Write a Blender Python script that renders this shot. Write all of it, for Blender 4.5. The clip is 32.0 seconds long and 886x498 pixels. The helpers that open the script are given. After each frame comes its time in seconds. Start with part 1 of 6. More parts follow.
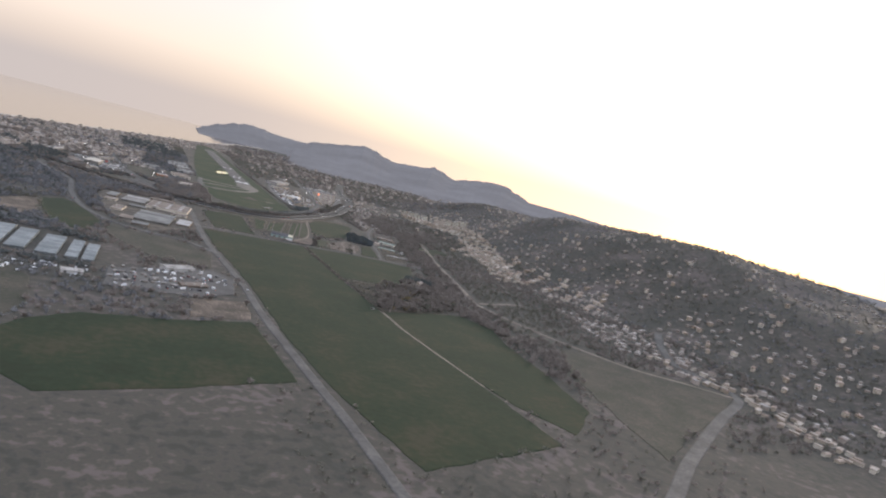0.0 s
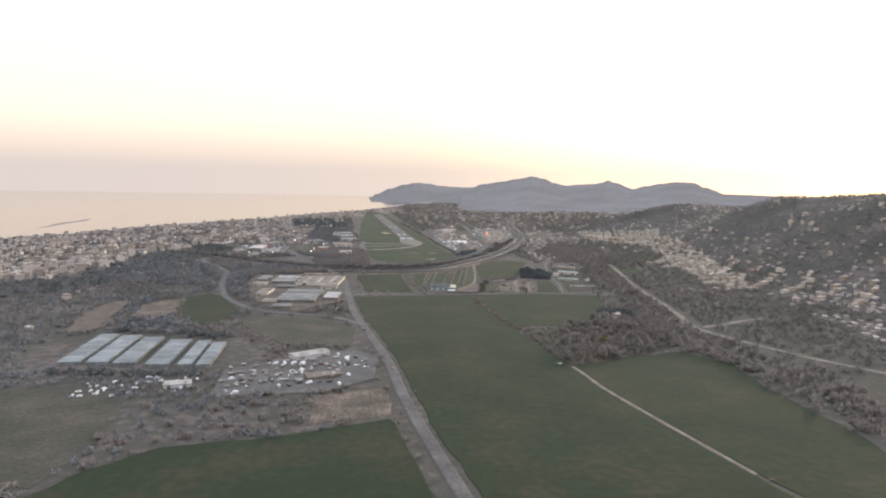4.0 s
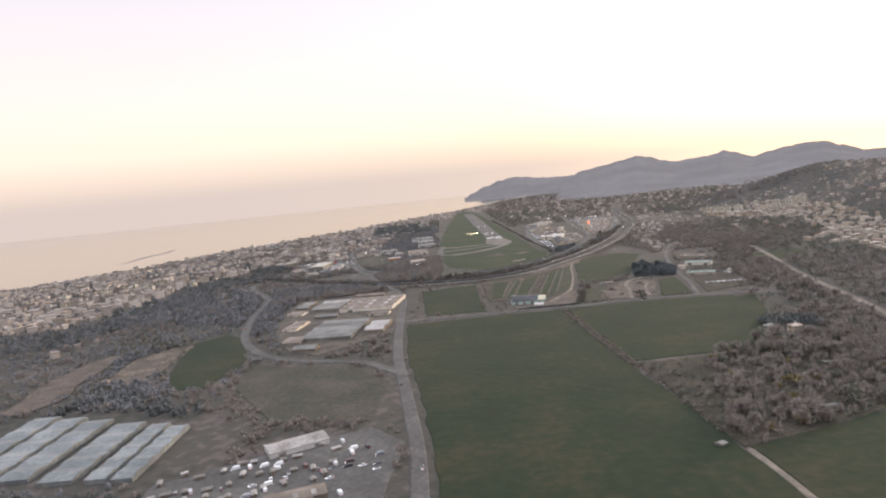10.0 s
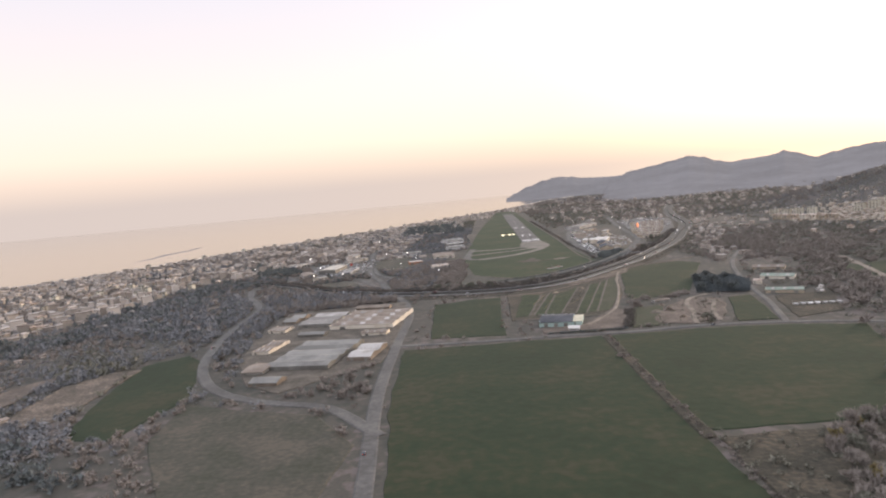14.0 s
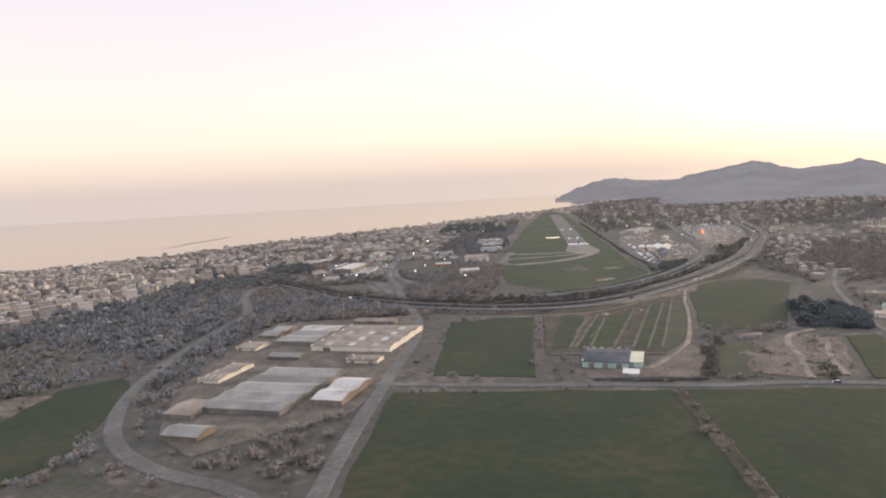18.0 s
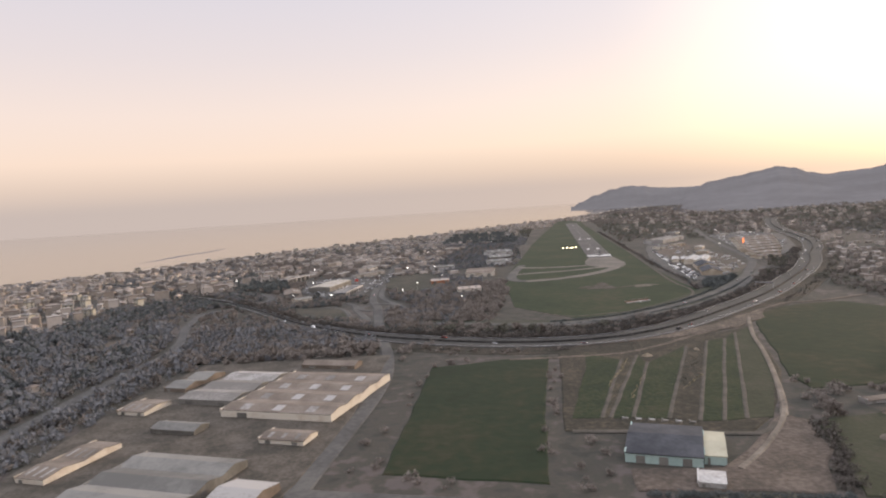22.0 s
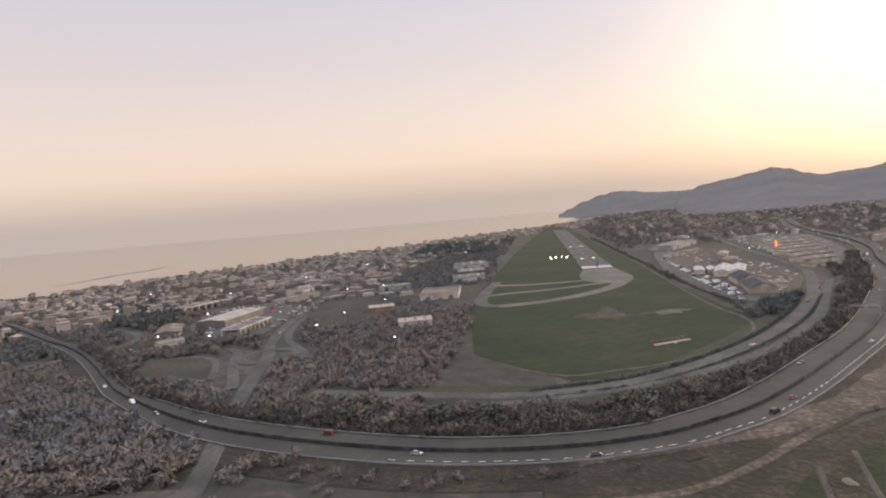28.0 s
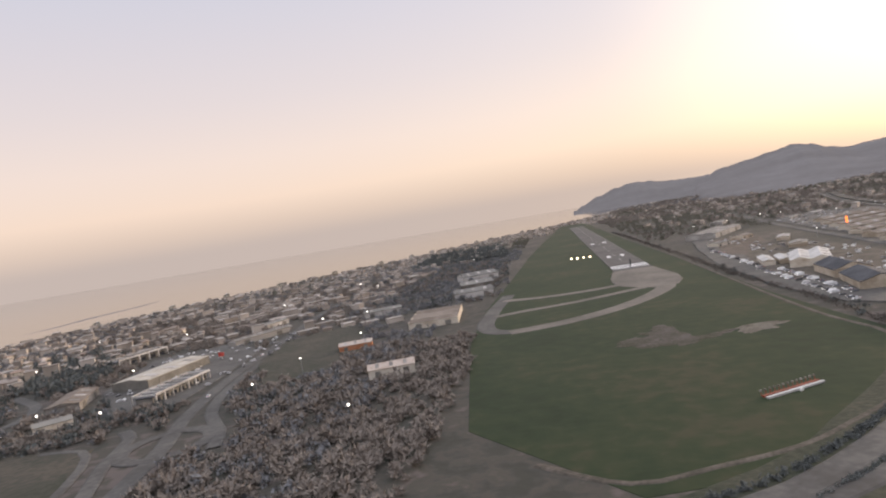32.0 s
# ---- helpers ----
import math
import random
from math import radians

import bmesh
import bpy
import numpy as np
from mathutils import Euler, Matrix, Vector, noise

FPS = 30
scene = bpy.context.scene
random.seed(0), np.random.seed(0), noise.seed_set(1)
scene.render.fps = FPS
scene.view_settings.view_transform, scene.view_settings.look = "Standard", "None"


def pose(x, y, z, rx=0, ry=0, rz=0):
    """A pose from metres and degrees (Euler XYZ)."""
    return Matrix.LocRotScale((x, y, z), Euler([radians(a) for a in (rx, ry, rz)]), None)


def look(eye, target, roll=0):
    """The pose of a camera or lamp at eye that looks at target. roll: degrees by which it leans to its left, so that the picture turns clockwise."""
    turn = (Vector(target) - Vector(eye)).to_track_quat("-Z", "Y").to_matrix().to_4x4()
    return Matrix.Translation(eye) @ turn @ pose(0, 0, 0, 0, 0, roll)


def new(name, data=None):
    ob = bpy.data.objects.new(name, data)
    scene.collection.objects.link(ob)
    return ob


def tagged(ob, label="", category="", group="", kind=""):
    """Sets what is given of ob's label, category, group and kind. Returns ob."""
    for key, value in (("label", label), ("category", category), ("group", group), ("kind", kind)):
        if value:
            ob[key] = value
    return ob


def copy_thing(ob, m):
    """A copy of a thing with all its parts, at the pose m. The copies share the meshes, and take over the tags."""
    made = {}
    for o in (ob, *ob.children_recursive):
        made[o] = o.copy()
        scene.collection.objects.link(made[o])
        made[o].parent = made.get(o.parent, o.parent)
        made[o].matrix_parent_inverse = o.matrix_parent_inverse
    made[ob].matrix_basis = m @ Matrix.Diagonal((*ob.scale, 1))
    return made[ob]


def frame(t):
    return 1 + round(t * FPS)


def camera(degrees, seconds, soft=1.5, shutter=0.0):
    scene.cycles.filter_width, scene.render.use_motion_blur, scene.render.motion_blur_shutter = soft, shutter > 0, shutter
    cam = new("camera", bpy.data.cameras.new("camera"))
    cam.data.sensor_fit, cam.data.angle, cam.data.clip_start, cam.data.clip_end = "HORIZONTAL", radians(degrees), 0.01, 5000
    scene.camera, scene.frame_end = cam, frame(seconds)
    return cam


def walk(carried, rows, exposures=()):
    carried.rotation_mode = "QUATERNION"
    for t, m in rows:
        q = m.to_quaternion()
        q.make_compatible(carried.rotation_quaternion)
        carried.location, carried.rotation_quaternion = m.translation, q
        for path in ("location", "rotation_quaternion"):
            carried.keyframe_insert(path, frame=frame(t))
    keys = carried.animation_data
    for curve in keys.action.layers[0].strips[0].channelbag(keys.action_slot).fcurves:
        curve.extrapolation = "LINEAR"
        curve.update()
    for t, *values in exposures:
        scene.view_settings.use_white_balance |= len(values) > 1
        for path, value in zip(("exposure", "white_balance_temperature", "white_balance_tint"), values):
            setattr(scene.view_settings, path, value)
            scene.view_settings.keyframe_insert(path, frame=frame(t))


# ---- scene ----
# Approach over a coastal valley towards a runway by the sea, at dusk.
# World: y runs along the runway towards the sea, x to the right, origin at the middle of the threshold.
cam = camera(68.47, 32.0, soft=2.1)
# seconds, place, turn to the right, tilt, lean
ROWS = [
    (0.0, -217.8, -1499.7, 142.2, 26.21, -6.81, 14.47),
    (0.5, -207.9, -1482.6, 140.2, 23.51, -7.01, 13.84),
    (1.0, -198.2, -1465.6, 138.1, 20.49, -6.59, 12.06),
    (1.5, -189.0, -1448.5, 136.0, 18.31, -6.21, 10.09),
    (2.0, -180.4, -1431.6, 133.9, 16.55, -5.81, 7.19),
    (2.5, -172.5, -1414.7, 131.7, 14.93, -5.78, 3.99),
    (3.0, -165.2, -1397.9, 129.6, 13.20, -6.01, 1.62),
    (3.5, -158.6, -1381.2, 127.6, 11.47, -6.05, 0.85),
    (4.0, -152.7, -1364.6, 125.7, 9.55, -6.06, 0.81),
    (4.5, -147.5, -1348.3, 124.0, 8.45, -5.91, 0.02),
    (6.5, -128.9, -1283.9, 118.2, 5.69, -5.97, -2.66),
    (7.0, -124.3, -1268.3, 116.8, 4.08, -5.72, -3.58),
    (7.5, -119.6, -1253.1, 115.3, 2.83, -5.85, -4.06),
    (8.0, -115.1, -1238.4, 113.9, 2.48, -6.04, -4.64),
    (8.5, -110.6, -1224.1, 112.6, 2.37, -5.99, -5.52),
    (9.0, -106.2, -1210.0, 111.3, 1.81, -5.87, -5.92),
    (9.5, -101.9, -1196.3, 110.1, 0.97, -5.71, -5.95),
    (10.0, -97.7, -1182.7, 108.9, 0.09, -5.72, -5.86),
    (10.5, -93.5, -1169.1, 107.7, -0.50, -5.84, -5.16),
    (11.0, -89.6, -1155.4, 106.6, -0.84, -5.98, -3.69),
    (11.5, -86.1, -1141.5, 105.4, -0.98, -6.01, -2.79),
    (12.0, -83.1, -1127.4, 104.2, -1.30, -5.91, -2.88),
    (12.5, -80.6, -1113.1, 103.0, -2.03, -5.89, -2.83),
    (13.0, -78.3, -1098.6, 101.7, -2.90, -5.87, -2.55),
    (13.5, -76.3, -1084.0, 100.4, -3.36, -5.65, -3.69),
    (14.0, -74.7, -1069.5, 99.0, -3.78, -5.31, -5.30),
    (14.5, -73.2, -1055.1, 97.7, -4.27, -5.00, -6.66),
    (16.5, -67.7, -997.7, 93.2, -6.60, -4.81, -4.55),
    (17.0, -66.5, -983.3, 92.3, -7.06, -4.73, -4.76),
    (17.5, -65.4, -968.9, 91.5, -7.57, -4.88, -4.56),
    (18.0, -64.6, -954.3, 90.8, -7.95, -5.20, -3.22),
    (18.5, -63.9, -939.6, 90.1, -8.12, -5.34, -2.49),
    (19.0, -63.5, -924.6, 89.4, -8.54, -5.64, -2.38),
    (19.5, -63.2, -909.4, 88.4, -8.44, -4.87, -6.15),
    (20.0, -63.0, -893.9, 87.3, -7.85, -3.94, -10.62),
    (20.5, -62.9, -878.3, 85.9, -7.41, -3.21, -14.08),
    (21.0, -62.9, -862.6, 84.5, -7.78, -3.25, -11.07),
    (21.5, -63.0, -846.8, 83.1, -8.75, -3.98, -5.07),
    (22.0, -63.0, -831.0, 81.7, -9.20, -4.19, -3.65),
    (22.5, -63.1, -815.1, 80.5, -8.53, -3.71, -4.68),
    (23.0, -63.1, -799.3, 79.4, -8.02, -3.50, -6.01),
    (23.5, -63.1, -783.6, 78.3, -7.93, -3.88, -6.55),
    (24.0, -63.0, -768.0, 77.1, -7.63, -3.39, -8.94),
    (24.5, -62.8, -752.7, 75.7, -7.20, -2.55, -12.72),
    (25.0, -62.4, -737.5, 74.4, -7.20, -1.88, -14.92),
    (25.5, -61.6, -722.6, 73.1, -7.47, -1.99, -12.87),
    (27.5, -58.1, -663.4, 68.5, -7.86, -3.23, -6.60),
    (28.0, -57.7, -648.6, 67.6, -8.16, -3.25, -4.80),
    (28.5, -57.7, -633.9, 66.8, -8.43, -3.45, -2.57),
    (29.0, -57.8, -619.3, 66.1, -8.27, -3.53, -1.24),
    (29.5, -58.0, -604.7, 65.4, -8.67, -3.64, -0.98),
    (30.0, -58.2, -590.1, 64.6, -8.85, -3.73, -0.84),
    (30.5, -58.4, -575.6, 63.7, -9.07, -3.95, -1.10),
    (31.0, -58.3, -561.1, 62.7, -9.43, -3.72, -2.37),
    (31.5, -58.2, -546.6, 61.7, -9.43, -3.17, -5.90),
    (32.0, -58.1, -532.3, 60.6, -9.48, -2.31, -9.59),
]


def flight(x, y, z, turn, tilt, lean):
    a, b = radians(turn), radians(tilt)
    way = Vector((math.sin(a) * math.cos(b), math.cos(a) * math.cos(b), math.sin(b)))
    return look((x, y, z), Vector((x, y, z)) + way, lean)


PATH = [(r[0], flight(*r[1:])) for r in ROWS]
walk(cam, PATH, exposures=((0.0, 0.22, 6000, 11), (2.0, 0.46, 6100, 10), (4.0, 0.52, 6250, 10), (7.0, 0.48, 6450, 13), (17.0, 0.44, 6450, 13), (19.0, 0.41, 6500, 14), (20.5, 0.24, 6550, 14), (22.0, 0.12, 6580, 14), (25.0, -0.04, 6600, 14), (28.0, 0.0, 6580, 14), (32.0, 0.06, 6580, 14)))

# ---- world and sun ----
SUN_TURN, SUN_UP = 52.0, 7.0
world = bpy.data.worlds.new("sky")
scene.world = world
world.use_nodes = True
wt = world.node_tree
wt.nodes.clear()


def wnode(kind, operation=""):
    n = wt.nodes.new(kind)
    if operation:
        n.operation = operation
    return n


co = wnode("ShaderNodeTexCoord")
sep = wnode("ShaderNodeSeparateXYZ")
wt.links.new(co.outputs["Generated"], sep.inputs[0])
lift = wnode("ShaderNodeMath", operation="MAXIMUM")
wt.links.new(sep.outputs["Z"], lift.inputs[0])
lift.inputs[1].default_value = 0.012
comb = wnode("ShaderNodeCombineXYZ")
wt.links.new(sep.outputs["X"], comb.inputs[0])
wt.links.new(sep.outputs["Y"], comb.inputs[1])
wt.links.new(lift.outputs[0], comb.inputs[2])
sky = wnode("ShaderNodeTexSky")
sky.sky_type = "NISHITA"
sky.sun_disc = False
sky.sun_elevation = radians(SUN_UP)
sky.sun_rotation = radians(SUN_TURN)
sky.air_density, sky.dust_density, sky.ozone_density = 1.0, 3.0, 1.0
wt.links.new(comb.outputs[0], sky.inputs[0])
# dusk haze: mauve at the horizon, peach above it, lilac at the top
ramp = wnode("ShaderNodeValToRGB")
wt.links.new(lift.outputs[0], ramp.inputs[0])
el = ramp.color_ramp.elements
stops = [(0.0, (0.525, 0.460, 0.428)), (0.02, (0.555, 0.476, 0.435)), (0.045, (0.665, 0.540, 0.470)), (0.08, (0.825, 0.645, 0.540)), (0.14, (0.800, 0.652, 0.580)), (0.22, (0.705, 0.617, 0.604)), (0.36, (0.595, 0.583, 0.642)), (0.6, (0.97, 0.99, 1.08)), (1.0, (1.52, 1.60, 1.82))]
el[0].position, el[0].color = stops[0][0], (*stops[0][1], 1)
el[1].position, el[1].color = stops[-1][0], (*stops[-1][1], 1)
for p_, c_ in stops[1:-1]:
    e_ = el.new(p_)
    e_.color = (*c_, 1)
# brighter towards the sun
sund = (math.sin(radians(SUN_TURN)) * math.cos(radians(SUN_UP)), math.cos(radians(SUN_TURN)) * math.cos(radians(SUN_UP)), math.sin(radians(SUN_UP)))
dotn = wnode("ShaderNodeVectorMath")
dotn.operation = "DOT_PRODUCT"
wt.links.new(comb.outputs[0], dotn.inputs[0])
dotn.inputs[1].default_value = sund
glow = wnode("ShaderNodeMapRange")
wt.links.new(dotn.outputs["Value"], glow.inputs[0])
glow.interpolation_type = "SMOOTHSTEP"
glow.inputs[1].default_value, glow.inputs[2].default_value, glow.inputs[3].default_value, glow.inputs[4].default_value = 0.68, 1.0, 0.0, 0.50
gcol = wnode("ShaderNodeMix")
gcol.data_type = "RGBA"
gcol.blend_type = "ADD"
gcol.inputs[0].default_value = 1.0
gmul = wnode("ShaderNodeVectorMath")
gmul.operation = "SCALE"
gmul.inputs[0].default_value = (1.0, 0.82, 0.56)
low = wnode("ShaderNodeMapRange")
wt.links.new(lift.outputs[0], low.inputs[0])
low.inputs[1].default_value, low.inputs[2].default_value, low.inputs[3].default_value, low.inputs[4].default_value = 0.0, 0.16, 0.30, 1.0
dim = wnode("ShaderNodeMath", operation="MULTIPLY")
wt.links.new(glow.outputs[0], dim.inputs[0])
wt.links.new(low.outputs[0], dim.inputs[1])
wt.links.new(dim.outputs[0], gmul.inputs["Scale"])
wt.links.new(ramp.outputs[0], gcol.inputs[6])
wt.links.new(gmul.outputs[0], gcol.inputs[7])
skys = wnode("ShaderNodeVectorMath")
skys.operation = "SCALE"
skys.inputs["Scale"].default_value = 0.06
wt.links.new(sky.outputs[0], skys.inputs[0])
both = wnode("ShaderNodeVectorMath")
both.operation = "ADD"
wt.links.new(gcol.outputs[2], both.inputs[0])
wt.links.new(skys.outputs[0], both.inputs[1])
bg = wnode("ShaderNodeBackground")
bg.inputs[1].default_value = 0.95
wt.links.new(both.outputs[0], bg.inputs[0])
out = wnode("ShaderNodeOutputWorld")
wt.links.new(bg.outputs[0], out.inputs[0])

sun = new("sun", bpy.data.lights.new("sun", "SUN"))
sun.data.energy, sun.data.angle, sun.data.color = 2.2, radians(11), (1.0, 0.80, 0.60)
sun.matrix_world = look((0, 0, 0), [-c for c in sund])

# ---- materials ----
def material(name, colors, scale=0.05, rough=0.9, bump=0.0, detail=4.0, metal=0.0, island=False, fine=0.6, spread=0.0, spec=0.3):
    """Noise between colours at two scales; island: each loose piece takes a shade of its own; spread: each object too."""
    m = bpy.data.materials.new(name)
    m.use_nodes = True
    nt = m.node_tree
    b = nt.nodes["Principled BSDF"]
    b.inputs["Roughness"].default_value = rough
    b.inputs["Metallic"].default_value = metal
    b.inputs["Specular IOR Level"].default_value = spec
    geo = nt.nodes.new("ShaderNodeNewGeometry")
    n1 = nt.nodes.new("ShaderNodeTexNoise")
    n1.inputs["Scale"].default_value = scale
    n1.inputs["Detail"].default_value = detail
    nt.links.new(geo.outputs["Position"], n1.inputs["Vector"])
    n2 = nt.nodes.new("ShaderNodeTexNoise")
    n2.inputs["Scale"].default_value = scale * 9
    n2.inputs["Detail"].default_value = 5
    nt.links.new(geo.outputs["Position"], n2.inputs["Vector"])
    mix = nt.nodes.new("ShaderNodeMath")
    mix.operation = "MULTIPLY_ADD"
    nt.links.new(n2.outputs["Fac"], mix.inputs[0])
    mix.inputs[1].default_value = fine
    off = nt.nodes.new("ShaderNodeMath")
    off.operation = "SUBTRACT"
    nt.links.new(n1.outputs["Fac"], off.inputs[0])
    off.inputs[1].default_value = fine / 2
    nt.links.new(off.outputs[0], mix.inputs[2])
    value = mix.outputs[0]
    if island or spread:
        add = nt.nodes.new("ShaderNodeMath")
        add.operation = "MULTIPLY_ADD"
        if island:
            nt.links.new(geo.outputs["Random Per Island"], add.inputs[0])
            add.inputs[1].default_value = 0.8
        else:
            info = nt.nodes.new("ShaderNodeObjectInfo")
            nt.links.new(info.outputs["Random"], add.inputs[0])
            add.inputs[1].default_value = spread
        sub = nt.nodes.new("ShaderNodeMath")
        sub.operation = "SUBTRACT"
        nt.links.new(value, sub.inputs[0])
        sub.inputs[1].default_value = add.inputs[1].default_value / 2
        nt.links.new(sub.outputs[0], add.inputs[2])
        value = add.outputs[0]
    r = nt.nodes.new("ShaderNodeValToRGB")
    nt.links.new(value, r.inputs[0])
    e = r.color_ramp.elements
    k = len(colors)
    lo, hi = (0.3, 0.7) if not island else (0.15, 0.85)
    e[0].position, e[0].color = lo, (*colors[0], 1)
    e[1].position, e[1].color = hi, (*colors[-1], 1)
    for i in range(1, k - 1):
        x = e.new(lo + (hi - lo) * i / (k - 1))
        x.color = (*colors[i], 1)
    nt.links.new(r.outputs[0], b.inputs["Base Color"])
    if bump:
        bp = nt.nodes.new("ShaderNodeBump")
        bp.inputs["Strength"].default_value = bump
        bp.inputs["Distance"].default_value = 0.4
        nt.links.new(n2.outputs["Fac"], bp.inputs["Height"])
        nt.links.new(bp.outputs[0], b.inputs["Normal"])
    return m


def lit(name, color, power):
    m = bpy.data.materials.new(name)
    m.use_nodes = True
    b = m.node_tree.nodes["Principled BSDF"]
    b.inputs["Base Color"].default_value = (*color, 1)
    b.inputs["Emission Color"].default_value = (*color, 1)
    b.inputs["Emission Strength"].default_value = power
    return m


M_GROUND = material("scrub_ground", [(0.038, 0.037, 0.028), (0.045, 0.043, 0.035), (0.058, 0.050, 0.040), (0.050, 0.047, 0.036), (0.069, 0.058, 0.047), (0.093, 0.076, 0.067)], 0.016, bump=0.8, fine=1.2)
M_GRASS = material("airfield_grass", [(0.011, 0.020, 0.005), (0.014, 0.025, 0.007), (0.020, 0.029, 0.009), (0.035, 0.034, 0.015)], 0.018, bump=0.3, fine=0.7)
M_FIELD = material("green_crop", [(0.010, 0.016, 0.004), (0.011, 0.020, 0.006), (0.017, 0.022, 0.007), (0.029, 0.027, 0.012)], 0.022, bump=0.4, fine=0.7)
M_DRYGRASS = material("dull_grass", [(0.032, 0.033, 0.020), (0.041, 0.040, 0.028), (0.051, 0.045, 0.033), (0.068, 0.058, 0.042)], 0.04, bump=0.5, fine=0.9)
M_EARTH = material("bare_earth", [(0.050, 0.043, 0.031), (0.071, 0.057, 0.043), (0.099, 0.077, 0.059), (0.155, 0.121, 0.093)], 0.07, bump=0.8, fine=1.1)
M_ROAD = material("worn_asphalt", [(0.059, 0.054, 0.048), (0.078, 0.073, 0.067), (0.108, 0.100, 0.088)], 0.05, rough=0.85, fine=0.8)
M_MOTORWAY = material("motorway_asphalt", [(0.041, 0.038, 0.033), (0.054, 0.050, 0.043), (0.073, 0.066, 0.055)], 0.03, rough=0.8, fine=0.5)
M_RUNWAY = material("runway_asphalt", [(0.086, 0.076, 0.062), (0.122, 0.107, 0.089), (0.163, 0.142, 0.118)], 0.03, rough=0.8, fine=0.6)
M_RUNASPH = material("dark_runway_asphalt", [(0.058, 0.053, 0.049), (0.078, 0.071, 0.066), (0.105, 0.095, 0.086)], 0.03, rough=0.85, fine=0.8)
M_TRACK = material("gravel_track", [(0.095, 0.079, 0.062), (0.145, 0.12, 0.095), (0.205, 0.172, 0.138)], 0.08, fine=0.6)
M_PAINT = material("road_paint", [(0.62, 0.61, 0.58), (0.78, 0.77, 0.74)], 0.3, rough=0.6)
M_SAND = material("beach_sand", [(0.36, 0.30, 0.24), (0.46, 0.40, 0.33)], 0.05)
M_CONCRETE = material("pale_concrete", [(0.36, 0.35, 0.33), (0.46, 0.44, 0.42)], 0.1)

M_SEA = bpy.data.materials.new("sea_water")
M_SEA.use_nodes = True
_nt = M_SEA.node_tree
_b = _nt.nodes["Principled BSDF"]
_b.inputs["Base Color"].default_value = (0.04, 0.037, 0.04, 1)
_b.inputs["Roughness"].default_value = 0.06
_b.inputs["IOR"].default_value = 1.33
_b.inputs["Specular IOR Level"].default_value = 0.2
_g = _nt.nodes.new("ShaderNodeNewGeometry")
_n = _nt.nodes.new("ShaderNodeTexNoise")
_n.inputs["Scale"].default_value = 0.06
_n.inputs["Detail"].default_value = 6
_nt.links.new(_g.outputs["Position"], _n.inputs["Vector"])
_p = _nt.nodes.new("ShaderNodeBump")
_p.inputs["Strength"].default_value = 0.0012
_p.inputs["Distance"].default_value = 1.0
_nt.links.new(_n.outputs["Fac"], _p.inputs["Height"])
_nt.links.new(_p.outputs[0], _b.inputs["Normal"])


# ---- mesh helpers ----
class Build:
    """Collects faces for one mesh; each face may name a material slot."""

    def __init__(self):
        self.v, self.f, self.m = [], [], []

    def add(self, verts, faces, slot=0):
        n = len(self.v)
        self.v += verts
        self.f += [tuple(i + n for i in f) for f in faces]
        self.m += [slot] * len(faces)

    def box(self, x, y, z, sx, sy, sz, turn=0.0, slot=0):
        c, s = math.cos(turn), math.sin(turn)
        vs = []
        for k in (0, 1):
            for a, b in ((-1, -1), (1, -1), (1, 1), (-1, 1)):
                dx, dy = a * sx / 2, b * sy / 2
                vs.append((x + dx * c - dy * s, y + dx * s + dy * c, z + k * sz))
        self.add(vs, [(0, 3, 2, 1), (4, 5, 6, 7), (0, 1, 5, 4), (1, 2, 6, 5), (2, 3, 7, 6), (3, 0, 4, 7)], slot)

    def gable(self, x, y, z, sx, sy, rise, turn=0.0, slot=0, eave=0.5, thick=0.25, hip=0.0):
        """A pitched roof over a box; the ridge runs along its x; hip draws the ridge's ends in."""
        c, s = math.cos(turn), math.sin(turn)
        hx, hy = sx / 2 + eave, sy / 2 + eave
        pts = [(-hx, -hy, 0), (hx, -hy, 0), (hx, hy, 0), (-hx, hy, 0), (-hx + hip, 0, rise), (hx - hip, 0, rise)]
        pts += [(a, b, h - thick) for a, b, h in pts]
        vs = [(x + a * c - b * s, y + a * s + b * c, z + h) for a, b, h in pts]
        ends = [(0, 4, 3), (1, 2, 5), (6, 9, 10), (8, 7, 11), (1, 7, 8, 2), (3, 9, 6, 0)] if hip else [(0, 4, 10, 6), (4, 3, 9, 10), (1, 7, 11, 5), (5, 11, 8, 2)]
        self.add(vs, [(0, 1, 5, 4), (2, 3, 4, 5), (7, 6, 10, 11), (9, 8, 11, 10), (0, 6, 7, 1), (2, 8, 9, 3)] + ends, slot)

    def prism(self, x, y, z, sx, sy, rise, slot=0):
        """The wall under a pitched roof."""
        hx, hy = sx / 2, sy / 2
        self.add([(x - hx, y - hy, z), (x - hx, y + hy, z), (x - hx, y, z + rise), (x + hx, y - hy, z), (x + hx, y + hy, z), (x + hx, y, z + rise)],
                 [(0, 2, 1), (3, 4, 5), (0, 3, 5, 2), (1, 2, 5, 4), (0, 1, 4, 3)], slot)

    def mesh(self, name, mats, smooth=False):
        me = bpy.data.meshes.new(name)
        me.from_pydata(self.v, [], self.f)
        for m in mats if isinstance(mats, (list, tuple)) else [mats]:
            me.materials.append(m)
        if any(self.m):
            me.polygons.foreach_set("material_index", self.m)
        if smooth:
            me.polygons.foreach_set("use_smooth", [True] * len(self.f))
        me.update()
        return me


def part(name, data, mats, parent=None, label=""):
    me = data if isinstance(data, bpy.types.Mesh) else data.mesh(name, mats)
    ob = new(name, me)
    if parent is not None:
        ob.parent = parent
    if label:
        ob["label"] = label
    return ob


